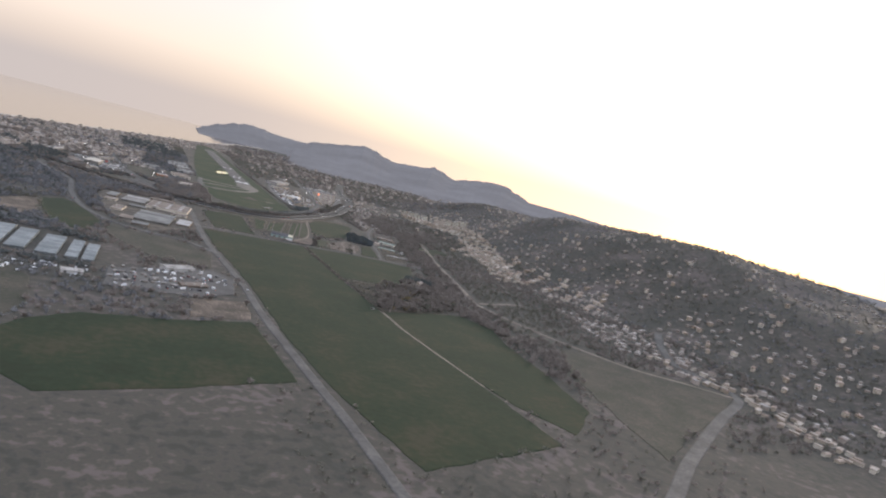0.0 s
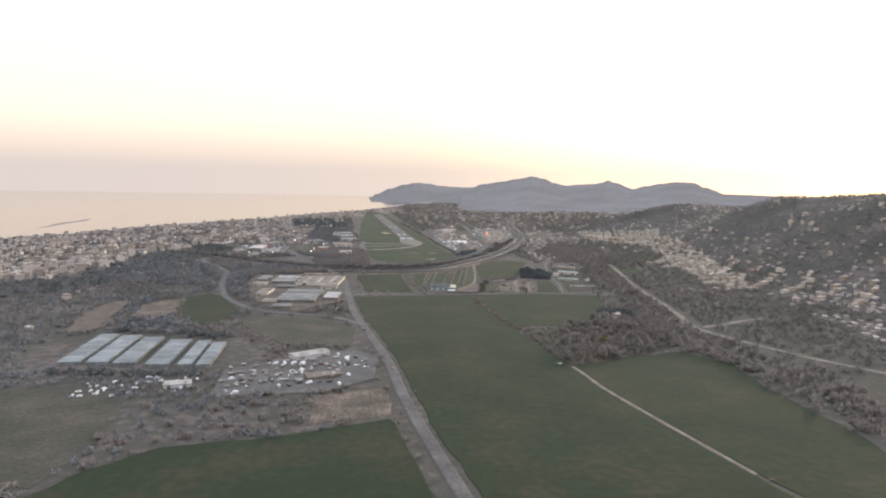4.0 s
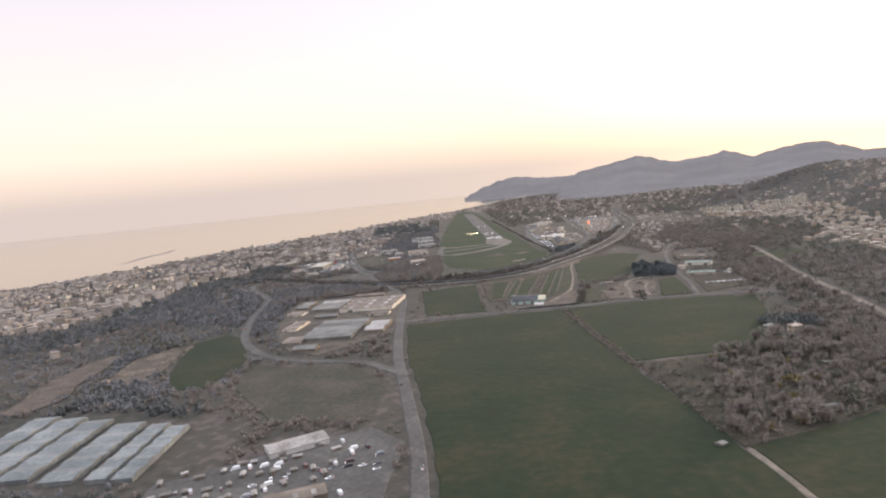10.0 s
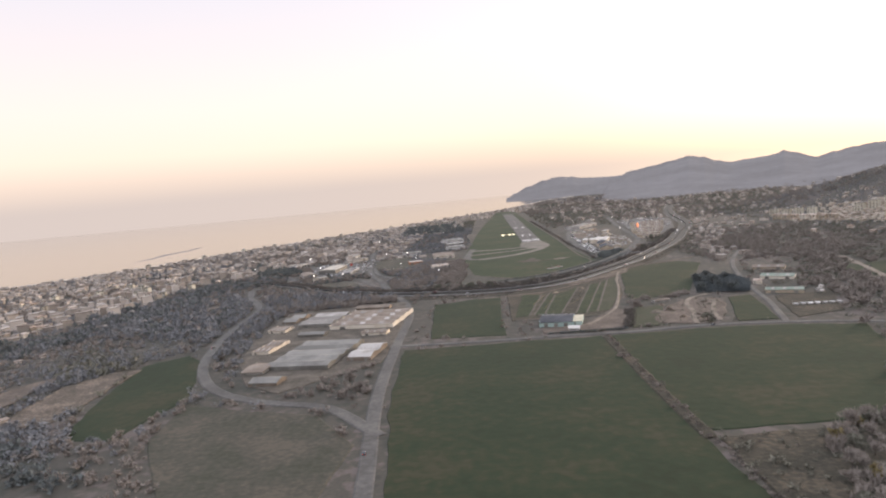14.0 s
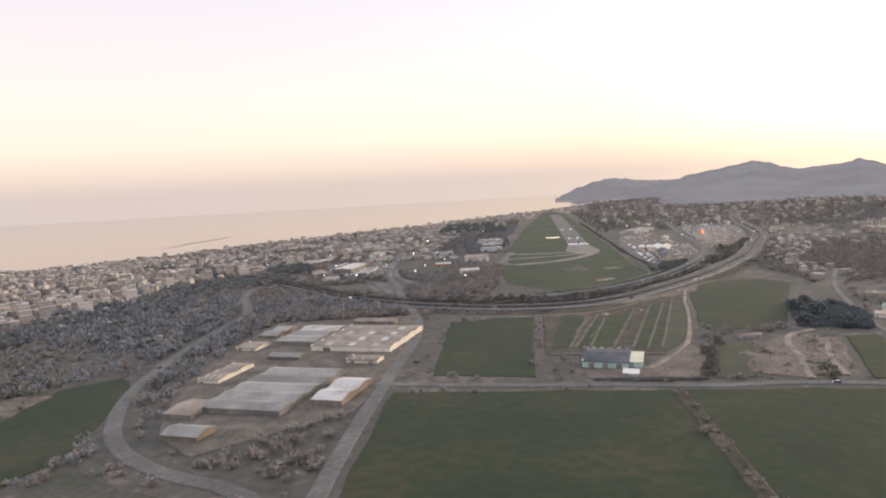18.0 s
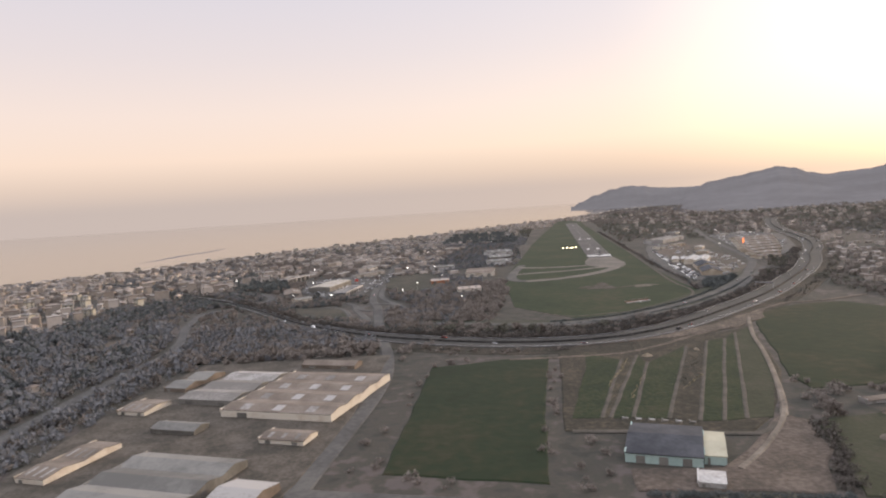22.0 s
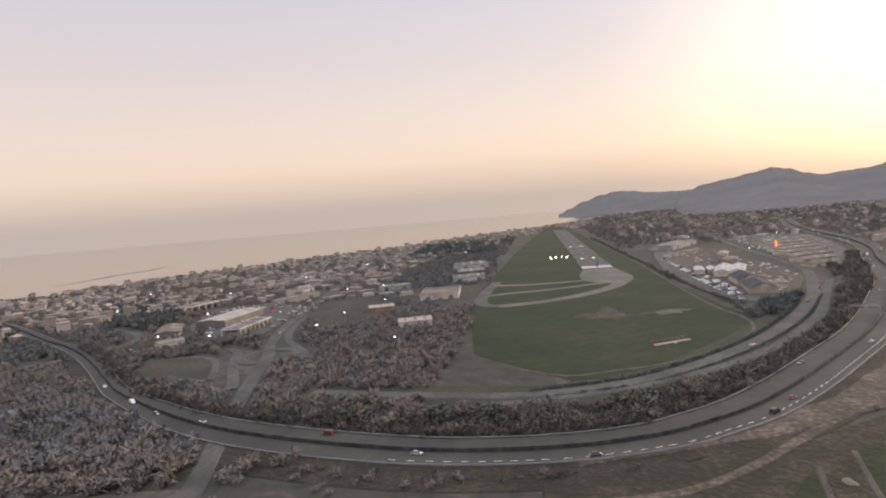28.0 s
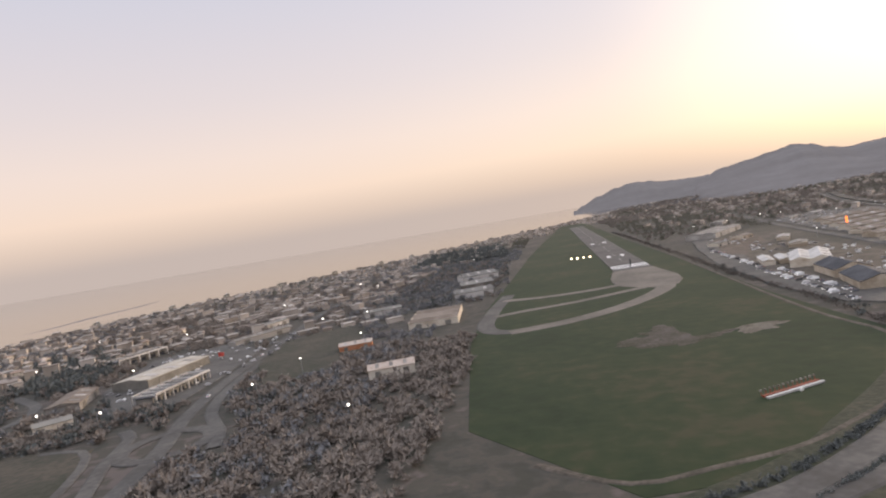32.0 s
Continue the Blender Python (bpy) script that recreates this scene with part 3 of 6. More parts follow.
strip("slip_road_branch", [(-80, -430), (-50, -423), (-24, -413), (-2, -400), (15, -387), (38, -364), (62, -330), (82, -298), (107, -244), (124, -206), (138, -174)], 4.4, M_ROAD, "worn grey slip road branching off beside a hedge", "road", z=0.33)
strip("connecting_road", [(129, -206), (146, -196), (160, -186)], 4, M_ROAD, "short grey road joining slip road and motorway", "road", z=0.34)
strip("farm_road", [(-235, -640), (-160, -655), (-90, -662), (-30, -664), (9, -667), (49, -664), (100, -671), (150, -688), (180, -715)], 4.2, M_ROAD, "pale country road between the fields", "road", z=0.3)
strip("lane_to_barns", [(102, -672), (118, -610), (128, -559), (149, -469), (172, -400), (205, -330)], 2.8, M_ROAD, "narrow grey lane past the farm sheds", "road", z=0.32)
strip("main_road", [(-40, -2300), (-60, -1700), (-90, -1250), (-100, -1140), (-108, -1060), (-113, -1000), (-116, -926), (-124, -850), (-134, -760), (-138, -660), (-140, -560), (-150, -500), (-172, -430), (-188, -375), (-200, -330), (-212, -299), (-224, -252), (-233, -203), (-239, -156), (-252, -70), (-259, -21), (-262, 80), (-250, 250)],
      5.5, M_ROAD, "grey main road through the valley towards the sea", "road", z=0.28)
strip("loop_road", [(-293, -470), (-285, -560), (-274, -625), (-258, -680), (-230, -728), (-195, -755), (-156, -772), (-125, -812)], 5.5, M_ROAD, "pale curving road past the factory", "road", z=0.3)
strip("loop_road_north", [(-293, -470), (-310, -430), (-330, -392), (-352, -330)], 5.5, M_ROAD, "grey road running under the motorway junction", "road", z=0.26)
strip("hill_road", [(262, -430), (240, -520), (227, -562), (205, -645), (190, -720), (172, -800), (160, -850), (170, -900), (195, -960), (240, -1030), (285, -1060), (328, -1090)], 4.4, M_TRACK, "pale winding road at the foot of the hill", "road", z=0.3)
strip("hill_road_branch", [(165, -850), (190, -842), (215, -830), (250, -818)], 3.6, M_TRACK, "pale gravel road branching towards the village", "track", z=0.34)
strip("village_road", [(-300, -1700), (-60, -1380), (90, -1250), (180, -1186), (250, -1140), (328, -1090), (336, -1040), (333, -1000), (380, -930), (420, -880)], 8, M_ROAD, "straight grey road rising to the village crossroads", "road", z=0.5, follow=True)
strip("farm_track", [(54, -420), (50, -434), (42, -469), (37, -500), (29, -540), (18, -585), (10, -605), (-2, -626), (-12, -640)], 1.35, M_TRACK, "pale dusty farm track along the vegetable strips", "track", z=0.55, step=6, thick=0.5)
strip("field_path", [(8, -952), (9, -975), (10, -1000), (14, -1030), (20, -1070), (28, -1120)], 1.6, M_TRACK, "thin pale path between two green fields", "track", z=0.3)
strip("motorway_track", [(150, -350), (119, -366), (103, -371), (87, -375), (68, -396), (52, -420), (35, -441), (18, -459), (-5, -482), (-22, -496), (-40, -503), (-85, -508)], 2.6, M_EARTH, "brown earth track along the motorway bank", "track", z=0.28)
RING = [(-200 + 15 * math.cos(k * math.tau / 16), -328 + 16 * math.sin(k * math.tau / 16)) for k in range(17)]
strip("roundabout", RING, 5, M_ROAD, "grey roundabout beside the retail sheds", "road", z=0.33, step=4)
strip("roundabout_arm", [(-177, -338), (-185, -319), (-202, -294), (-214, -264), (-223, -222), (-228, -190)], 4, M_ROAD, "grey link road at the roundabout", "road", z=0.3)
strip("junction_road", [(-190, -392), (-196, -378), (-206, -358), (-214, -342), (-223, -316), (-234, -304)], 4, M_ROAD, "grey ramp below the motorway junction", "road", z=0.3)
strip("left_road", [(-352, -330), (-330, -300), (-320, -270), (-335, -235), (-380, -200)], 5, M_ROAD, "grey side road past houses", "road", z=0.3)

# ---- fields ----
M_BROWNCROP = material("weedy_plot", [(0.023, 0.021, 0.013), (0.030, 0.026, 0.017), (0.041, 0.034, 0.023), (0.064, 0.050, 0.033)], 0.06, bump=0.7, fine=1.1)
sheet("green_field", [(56, -428), (66, -406), (82, -388), (104, -378), (124, -374), (140, -398), (112, -470), (84, -547), (62, -560), (36, -563), (34, -545), (44, -495), (50, -455)], M_FIELD, "bright green field of short crops beside the farm track", "field", wobble=1.5, z=0.12)
sheet("green_field", [(-4, -673), (50, -672), (100, -679), (138, -690), (124, -735), (106, -770), (96, -806), (62, -826), (4, -828), (-6, -760)], M_FIELD, "large green field beside the country road", "field", wobble=2.0, z=0.13)
sheet("green_field", [(10, -951), (40, -938), (70, -930), (104, -924), (122, -960), (112, -1010), (110, -1080), (100, -1150), (60, -1190), (36, -1148), (29.4, -1118), (21.4, -1068), (15.4, -1028), (11.4, -1000), (10.2, -970)], M_FIELD, "wide green meadow behind the wood", "field", wobble=2.0, z=0.12)
sheet("green_field", [(-132, -672), (-8, -672), (-5, -760), (-1, -845), (4, -900), (6, -950), (8.4, -1000), (12.4, -1030), (18.4, -1070), (26.6, -1122), (38, -1205), (-70, -1240), (-90, -1150), (-102, -1060), (-108, -940), (-116, -850), (-126, -770)], M_FIELD, "long green meadow beside the main road", "field", wobble=2.0, z=0.11)
sheet("green_field", [(-122, -520), (-80, -506), (-66, -502), (-68, -590), (-66, -650), (-116, -644)], M_FIELD, "green field below the motorway", "field", wobble=1.5, z=0.12)
sheet("green_field", [(-306, -662), (-284, -640), (-268, -660), (-252, -705), (-240, -742), (-250, -796), (-276, -790), (-290, -748)], M_FIELD, "green field inside the loop road", "field", wobble=2, z=0.12)
sheet("green_field", [(-124, -1034), (-118, -1079), (-112, -1140), (-174, -1160), (-241, -1178), (-290, -1120), (-255, -1076), (-233, -1056), (-180, -1050)], M_FIELD, "dull dark green meadow beside the main road", "field", wobble=2, z=0.09)
sheet("green_field", [(-292, -956), (-270, -990), (-262, -1050), (-275, -1090), (-340, -1060), (-350, -960)], M_DRYGRASS, "dull green meadow behind the greenhouses", "field", wobble=3, z=0.09)
sheet("brown_field", [(-164, -990), (-123, -982), (-122, -1026), (-166, -1036)], M_EARTH, "reddish-brown ploughed plot beside the market", "field", wobble=2, z=0.10)
sheet("grass_plot", [(-276, -320), (-234, -322), (-222, -346), (-210, -376), (-240, -374), (-262, -350)], M_DRYGRASS, "dull grass plot below the motorway junction", "field", wobble=1.5, z=0.10)
sheet("dirt_plot", [(-365, -466), (-361, -436), (-345, -419), (-338, -444), (-350, -462)], M_EARTH, "bare brown dirt plot by the road junction", "earth", wobble=3, z=0.2)
sheet("dull_meadow", [(180, -1000), (225, -1010), (300, -1060), (320, -1090), (250, -1136), (170, -1180), (110, -1220), (130, -1120), (150, -1050)], M_DRYGRASS, "dull brown-green meadow below the village", "field", wobble=3, z=0.12)
strip("left_path", [(-256, -322), (-237, -324), (-222, -343), (-209, -374)], 2.4, M_ROAD, "thin grey path round a grass plot", "path", z=0.24)
sheet("brown_field", [(-160, -780), (-135, -820), (-140, -880), (-190, -870), (-230, -800), (-235, -750), (-200, -768)], M_DRYGRASS, "brown fallow field by the greenhouses", "field", wobble=2, z=0.12)
sheet("strip_field", [(-60, -492), (-20, -482), (10, -470), (38, -452), (48, -440), (42, -480), (33, -535), (24, -562), (10, -596), (-2, -612), (-60, -608)], M_BROWNCROP, "vegetable field of narrow strips beside the motorway", "field", wobble=1.0, z=0.12)
M_STRAW = material("dry_stalks", [(0.027, 0.026, 0.015), (0.039, 0.033, 0.021), (0.067, 0.053, 0.034)], 0.12, bump=0.8, fine=1.1)
M_CROP = [M_FIELD, material("dark_crop", [(0.025, 0.028, 0.014), (0.033, 0.036, 0.018), (0.046, 0.042, 0.027)], 0.06, bump=0.4), M_DRYGRASS]
ENDS = [(-31, -513, -47, -596), (-23, -506, -44, -596), (-20, -520, -36, -596), (4, -489, -24, -597), (16, -479, -14, -600), (26, -474, -6, -600), (35, -460, 2, -598)]
PATHS = [[(x0 + (x1 - x0) * f, y0 + (y1 - y0) * f) for f in (0, 0.35, 0.7, 1)] for x0, y0, x1, y1 in ENDS]
EDGE_L, EDGE_R = [(-48, -500), (-50, -535), (-54, -560), (-58, -596)], [(47, -446), (40, -490), (30, -540), (12, -596)]
M_VEG = material("low_vegetables", [(0.011, 0.019, 0.006), (0.014, 0.023, 0.007), (0.021, 0.029, 0.009), (0.031, 0.031, 0.014)], 0.06, bump=0.6, fine=1.0)
CROPS = ("green", "straw", "green", "green", "brown", "green", "green", "weeds")
for i, (l, r) in enumerate(zip([EDGE_L] + PATHS, PATHS + [EDGE_R])):
    kind = CROPS[i]
    pts = [(x + 0.8, y) for x, y in l] + [(x - 0.8, y) for x, y in reversed(r)]
    sheet("crop_strip", pts, {"green": M_VEG, "straw": M_STRAW, "brown": M_BROWNCROP, "weeds": M_CROP[1]}[kind],
          {"green": "strip of low dark green vegetables", "straw": "strip of dry straw-coloured stalks", "brown": "strip of brown weedy ground", "weeds": "strip of dull olive weeds"}[kind], "crop", z=0.2, wobble=0.7, fine=2.0)
M_DUST = material("sandy_earth", [(0.060, 0.048, 0.037), (0.079, 0.062, 0.048), (0.098, 0.076, 0.060), (0.127, 0.100, 0.079)], 0.07, bump=0.8, fine=1.0)
M_STRIPPATH = material("trodden_earth", [(0.053, 0.047, 0.037), (0.072, 0.063, 0.050), (0.096, 0.082, 0.067)], 0.12, fine=0.9)
for pth in PATHS:
    strip("strip_path", pth, 0.9, M_STRIPPATH, "pale trodden path between vegetable strips", "path", z=0.26, step=5)
strip("strip_path_cross", [(-58, -609), (-20, -610), (2, -612), (10, -602)], 1.8, M_STRIPPATH, "pale path at the end of the strips", "path", z=0.27)
sheet("dirt_yard", [(46, -614), (56, -596), (69, -579), (90, -578), (92, -600), (84, -620), (72, -648), (51, -655), (36, -655), (34, -633)], M_DUST, "bare brown dirt yard with heaps of soil", "yard", wobble=4.5, fine=2, z=0.16)
sheet("green_field", [(100, -584), (116, -582), (112, -610), (101, -662), (78, -659), (90, -622)], M_FIELD, "small green field between the dirt yard and the lane", "field", wobble=1.5, z=0.13)
sheet("garden_plot", [(130, -592), (172, -588), (158, -620), (146, -652), (113, -662), (122, -626)], M_BROWNCROP, "brown garden plot with a row of tunnels", "field", wobble=1.5, z=0.12)
sheet("green_field", [(229, -491), (262, -482), (288, -476), (281, -514), (252, -532), (224, -544)], M_FIELD, "green meadow behind the bare wood", "field", wobble=3, z=0.12)
sheet("weed_plot", [(24, -600), (48, -592), (45, -616), (33, -634), (33, -656), (14, -656)], M_CROP[1], "dark weedy plot beside the dirt yard", "field", wobble=2, fine=3, z=0.14)
sheet("farmyard", [(-42, -654), (-42, -640), (-16, -640), (-7, -628), (4, -610), (14, -594), (21, -600), (17, -622), (11, -640), (6, -654)], M_DUST, "dusty brown farmyard round the sheds", "yard", wobble=2, fine=3, z=0.15)
strip("yard_track", [(53, -659), (57, -640), (62, -624), (65, -600), (74, -578), (90, -566)], 2.6, M_TRACK, "pale wheel track across the dirt yard", "track", z=0.24, step=5)
strip("yard_track", [(69, -655), (73, -632), (80, -610), (86, -592), (80, -580)], 2.2, M_TRACK, "pale wheel track across the dirt yard", "track", z=0.25, step=5)
sheet("orange_earth", [(-366, -806), (-378, -740), (-372, -694), (-358, -672), (-352, -690), (-350, -745), (-342, -790), (-348, -815)], M_DUST, "bare orange earth slope cut into the hill", "earth", wobble=4, z=0.5)
sheet("orange_earth", [(-328, -768), (-337, -700), (-318, -672), (-304, -672), (-299, -725), (-302, -770)], M_EARTH, "bare brown earth field", "earth", wobble=4, z=0.3)
sheet("earth_bank", [(70, -392), (62, -420), (40, -446), (0, -468), (-50, -484), (-52, -476), (-4, -458), (30, -436), (54, -408)], M_EARTH, "brown weedy motorway bank", "bank", wobble=2, z=0.17)
sheet("car_park", [(60, -150), (88, -232), (78, -262), (58, -240), (50, -180), (52, -60), (64, 60), (78, 140), (92, 150), (84, 20)], M_ROAD, "grey lot of parked cars beside the airfield fence", "car park", wobble=1, z=0.2)
sheet("gravel_yard", [(93, 116), (132, 150), (122, 70), (98, 5), (78, -26), (70, 0)], M_DUST, "sandy gravel storage yard between the works halls", "yard", wobble=2, z=0.2)
sheet("works_yard", [(86, 150), (120, 60), (140, -60), (130, -150), (108, -205), (90, -240), (70, -252), (60, -235), (61, -180), (64, -110), (66, -40), (74, 40)], M_PERIM, "brown-grey gravelled works yard", "yard", wobble=1, z=0.16)
sheet("station_yard", [(170, 40), (190, 260), (250, 300), (290, 240), (262, 120), (225, -20), (196, -80), (172, -60)], M_ROAD, "grey paved yard inside the motorway bend", "yard", wobble=1, z=0.16)
sheet("sports_ground", [(-226, -198), (-236, -132), (-205, -98), (-180, -132), (-168, -200), (-168, -246), (-197, -256)], M_DRYGRASS, "dull green sports ground", "field", wobble=1, z=0.2)
sheet("retail_park", [(-305, -222), (-262, -276), (-232, -270), (-240, -200), (-248, -150), (-290, -100), (-335, -130)], M_ROAD, "grey paved retail park", "car park", wobble=1, z=0.14)
sheet("market_lot", [(-222, -930), (-140, -890), (-122, -912), (-128, -962), (-160, -985), (-224, -985)], M_ROAD, "grey lot crowded with vans and stalls", "car park", wobble=1.5, z=0.2)
sheet("factory_yard", [(-252, -505), (-150, -492), (-142, -600), (-142, -696), (-190, -742), (-214, -724), (-240, -665), (-252, -580)], M_PERIM, "brown-grey factory yard", "yard", wobble=1, z=0.16)
strip("beach", [(x, coast(x) - 4) for x in (-860, -720, -600, -430, -200, -100, 0, 110, 230, 420, 770)], 22, M_SAND, "thin pale sandy beach along the bay", "beach", z=-0.2, step=30, thick=2.0)
isl = [(-850 + 5 * math.sin(k * 0.9) + e * (9 * math.sin(math.pi * (k + 0.4) / 12.8) + 1.5), 320 + 30 * k) for e, ks in ((-1, range(13)), (1, range(12, -1, -1))) for k in ks]
# haze glow put into the island's material too
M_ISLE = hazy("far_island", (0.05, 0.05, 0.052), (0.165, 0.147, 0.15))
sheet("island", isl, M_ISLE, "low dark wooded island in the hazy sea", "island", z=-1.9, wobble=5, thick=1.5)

sheet("wood_floor", [(5, -836), (62, -833), (98, -812), (112, -782), (134, -790), (128, -850), (112, -905), (60, -934), (8, -950), (6, -932), (5, -891)], M_BROWNCROP, "brown weedy ground under bare trees", "earth", wobble=2, z=0.14, marked=False)
strip("hedge_bank", [(-6, -676), (-4, -733), (-2, -789), (1, -836)], 4.5, M_BROWNCROP, "dark weedy bank between two green fields", "bank", z=0.2, step=6, marked=False)

# ---- buildings ----
rng = random.Random(7)
M_WALL = material("rendered_wall", [(0.340, 0.285, 0.216), (0.443, 0.375, 0.290), (0.515, 0.450, 0.368), (0.597, 0.545, 0.460)], 0.15, spread=0.7, fine=0.3)
M_WHITE = material("white_wall", [(0.30, 0.285, 0.265), (0.40, 0.38, 0.355), (0.52, 0.50, 0.475)], 0.12, fine=0.7, spread=0.7)
M_TILE = material("clay_roof_tiles", [(0.26, 0.19, 0.15), (0.34, 0.265, 0.215), (0.43, 0.36, 0.305)], 0.3, spread=0.6, fine=0.5, bump=0.3)
M_GREYROOF = material("grey_sheet_roof", [(0.114, 0.107, 0.095), (0.160, 0.152, 0.136), (0.213, 0.201, 0.178)], 0.08, rough=0.75, fine=0.4, spread=0.4)
M_DARKROOF = material("dark_slate_roof", [(0.032, 0.034, 0.040), (0.050, 0.052, 0.058), (0.078, 0.080, 0.088)], 0.1, rough=0.85, fine=0.4)
M_PALEROOF = material("pale_sheet_roof", [(0.148, 0.133, 0.115), (0.201, 0.182, 0.160), (0.254, 0.234, 0.210), (0.344, 0.321, 0.295)], 0.10, rough=0.6, fine=0.7, spread=0.5)
M_BROWNROOF = material("brown_sheet_roof", [(0.126, 0.101, 0.080), (0.172, 0.139, 0.111), (0.227, 0.189, 0.155)], 0.1, fine=0.4)
M_GLASSDARK = material("window_glass", [(0.03, 0.035, 0.045), (0.06, 0.065, 0.075)], 0.5, rough=0.15, spec=0.6)
M_GREENHOUSE = material("greenhouse_glazing", [(0.12, 0.13, 0.128), (0.165, 0.175, 0.172), (0.235, 0.245, 0.24)], 0.05, rough=0.7, fine=0.6, spec=0.2)
M_TOWN = material("town_walls", [(0.253, 0.221, 0.189), (0.335, 0.294, 0.251), (0.431, 0.379, 0.33), (0.501, 0.447, 0.396)], 0.05, island=True, fine=0.3)
M_TOWNROOF = material("town_roofs", [(0.191, 0.154, 0.129), (0.235, 0.199, 0.171), (0.273, 0.248, 0.223), (0.355, 0.317, 0.282)], 0.05, island=True, fine=0.3)
M_APARTMENT = material("pale_apartment_wall", [(0.407, 0.370, 0.292), (0.496, 0.456, 0.367), (0.585, 0.550, 0.449)], 0.2, spread=0.4, fine=0.5)
M_DOOR = material("brown_door", [(0.14, 0.09, 0.06), (0.20, 0.13, 0.09)], 0.8)


def box_mesh(name, sx, sy, sz, mat, z=0.0):
    b = Build()
    b.box(0, 0, z, sx, sy, sz)
    return b.mesh(name, mat)


WINDOW = box_mesh("window", 0.8, 0.14, 0.9, M_GLASSDARK)
WIDE_WINDOW = box_mesh("window", 1.6, 0.16, 0.9, M_GLASSDARK)
DOORLEAF = box_mesh("door", 0.9, 0.16, 1.5, M_DOOR)
CHIMNEY = box_mesh("chimney", 0.6, 0.6, 1.1, M_WALL)


def place_on(ob, x, y, z, turn):
    ob.location, ob.rotation_euler = (x, y, z), (0, 0, turn)


def villa(w, d, storeys, label, wing=False, group="", hip=2.0):
    """A rendered house with a tiled roof, chimney, door and windows, at the origin."""
    w, d, hip = w * 0.72, d * 0.72, hip * 0.72
    t = thing("villa", label, "house", group=group)
    h = 2.1 * storeys
    b = Build()
    b.box(0, 0, -3, w, d, h + 3)
    r = Build()
    r.gable(0, 0, h, w, d, d * 0.2, 0, 0, 0.55, hip=hip)
    wall = part("wall", b, M_WALL, t)
    roof = part("roof", r, M_TILE, t)
    if wing:
        b = Build()
        b.box(w * 0.36, -d * 0.62, -3, w * 0.44, d * 0.6, 2.1 + 3)
        part("wing_wall", b, M_WALL, t)
        r = Build()
        r.gable(w * 0.36, -d * 0.62, 2.1, w * 0.44, d * 0.6, 1.0, 0, 0, 0.4, hip=1.2)
        part("wing_roof", r, M_TILE, t)
    ob = part("chimney", CHIMNEY, None, roof)
    ob.location = (w * 0.25, d * 0.16, h + 0.6)
    ob = part("door", DOORLEAF, None, wall)
    place_on(ob, -w * 0.1, -d / 2 - 0.04, 0, 0)
    for k in range(storeys):
        for fx in (-0.33, 0.22):
            ob = part("window", WINDOW, None, wall)
            place_on(ob, w * fx, -d / 2 - 0.03, 0.7 + k * 2.1, 0)
        ob = part("window", WINDOW, None, wall)
        place_on(ob, -w / 2 - 0.03, 0.5, 0.7 + k * 2.1, math.pi / 2)
    return t


def block(w, d, storeys, label, roof=None, group="", balconies=True):
    """A flat block of dwellings: walls, parapet roof, rows of windows and balcony slabs."""
    t = thing("apartment_block", label, "apartment building", group=group)
    w, d = w * 0.7, d * 0.7
    h = 2.1 * storeys
    wall = part("wall", box_mesh("wall", w, d, h + 2, M_WALL if roof else M_APARTMENT, -2), None, t)
    if roof:
        r = Build()
        r.gable(0, 0, h, w, d, d * 0.17, 0, 0, 0.5, hip=2.5)
        part("roof", r, M_TILE, t)
    else:
        flat = part("roof", box_mesh("roof", w + 0.6, d + 0.6, 0.7, M_GREYROOF, h), None, t)
        ob = part("lift_housing", box_mesh("lift_housing", 2.6, 2, 1.5, M_WHITE), None, flat)
        ob.location = (w * 0.1, 0, h + 0.6)
    n = max(2, int(w / 4.2))
    slab = box_mesh("balcony", 2.4, 0.9, 0.7, M_WHITE)
    for k in range(storeys):
        for i in range(n):
            x = (i + 0.5) * w / n - w / 2
            ob = part("window", WIDE_WINDOW, None, wall)
            place_on(ob, x, -d / 2 - 0.04, 0.7 + 2.1 * k, 0)
            if balconies and k and (i + k) % 2 == 0:
                ob = part("balcony", slab, None, wall)
                place_on(ob, x, -d / 2 - 0.6, 2.1 * k - 0.1, 0)
        ob = part("window", WINDOW, None, wall)
        place_on(ob, -w / 2 - 0.04, 0, 0.7 + 2.1 * k, math.pi / 2)
    return t


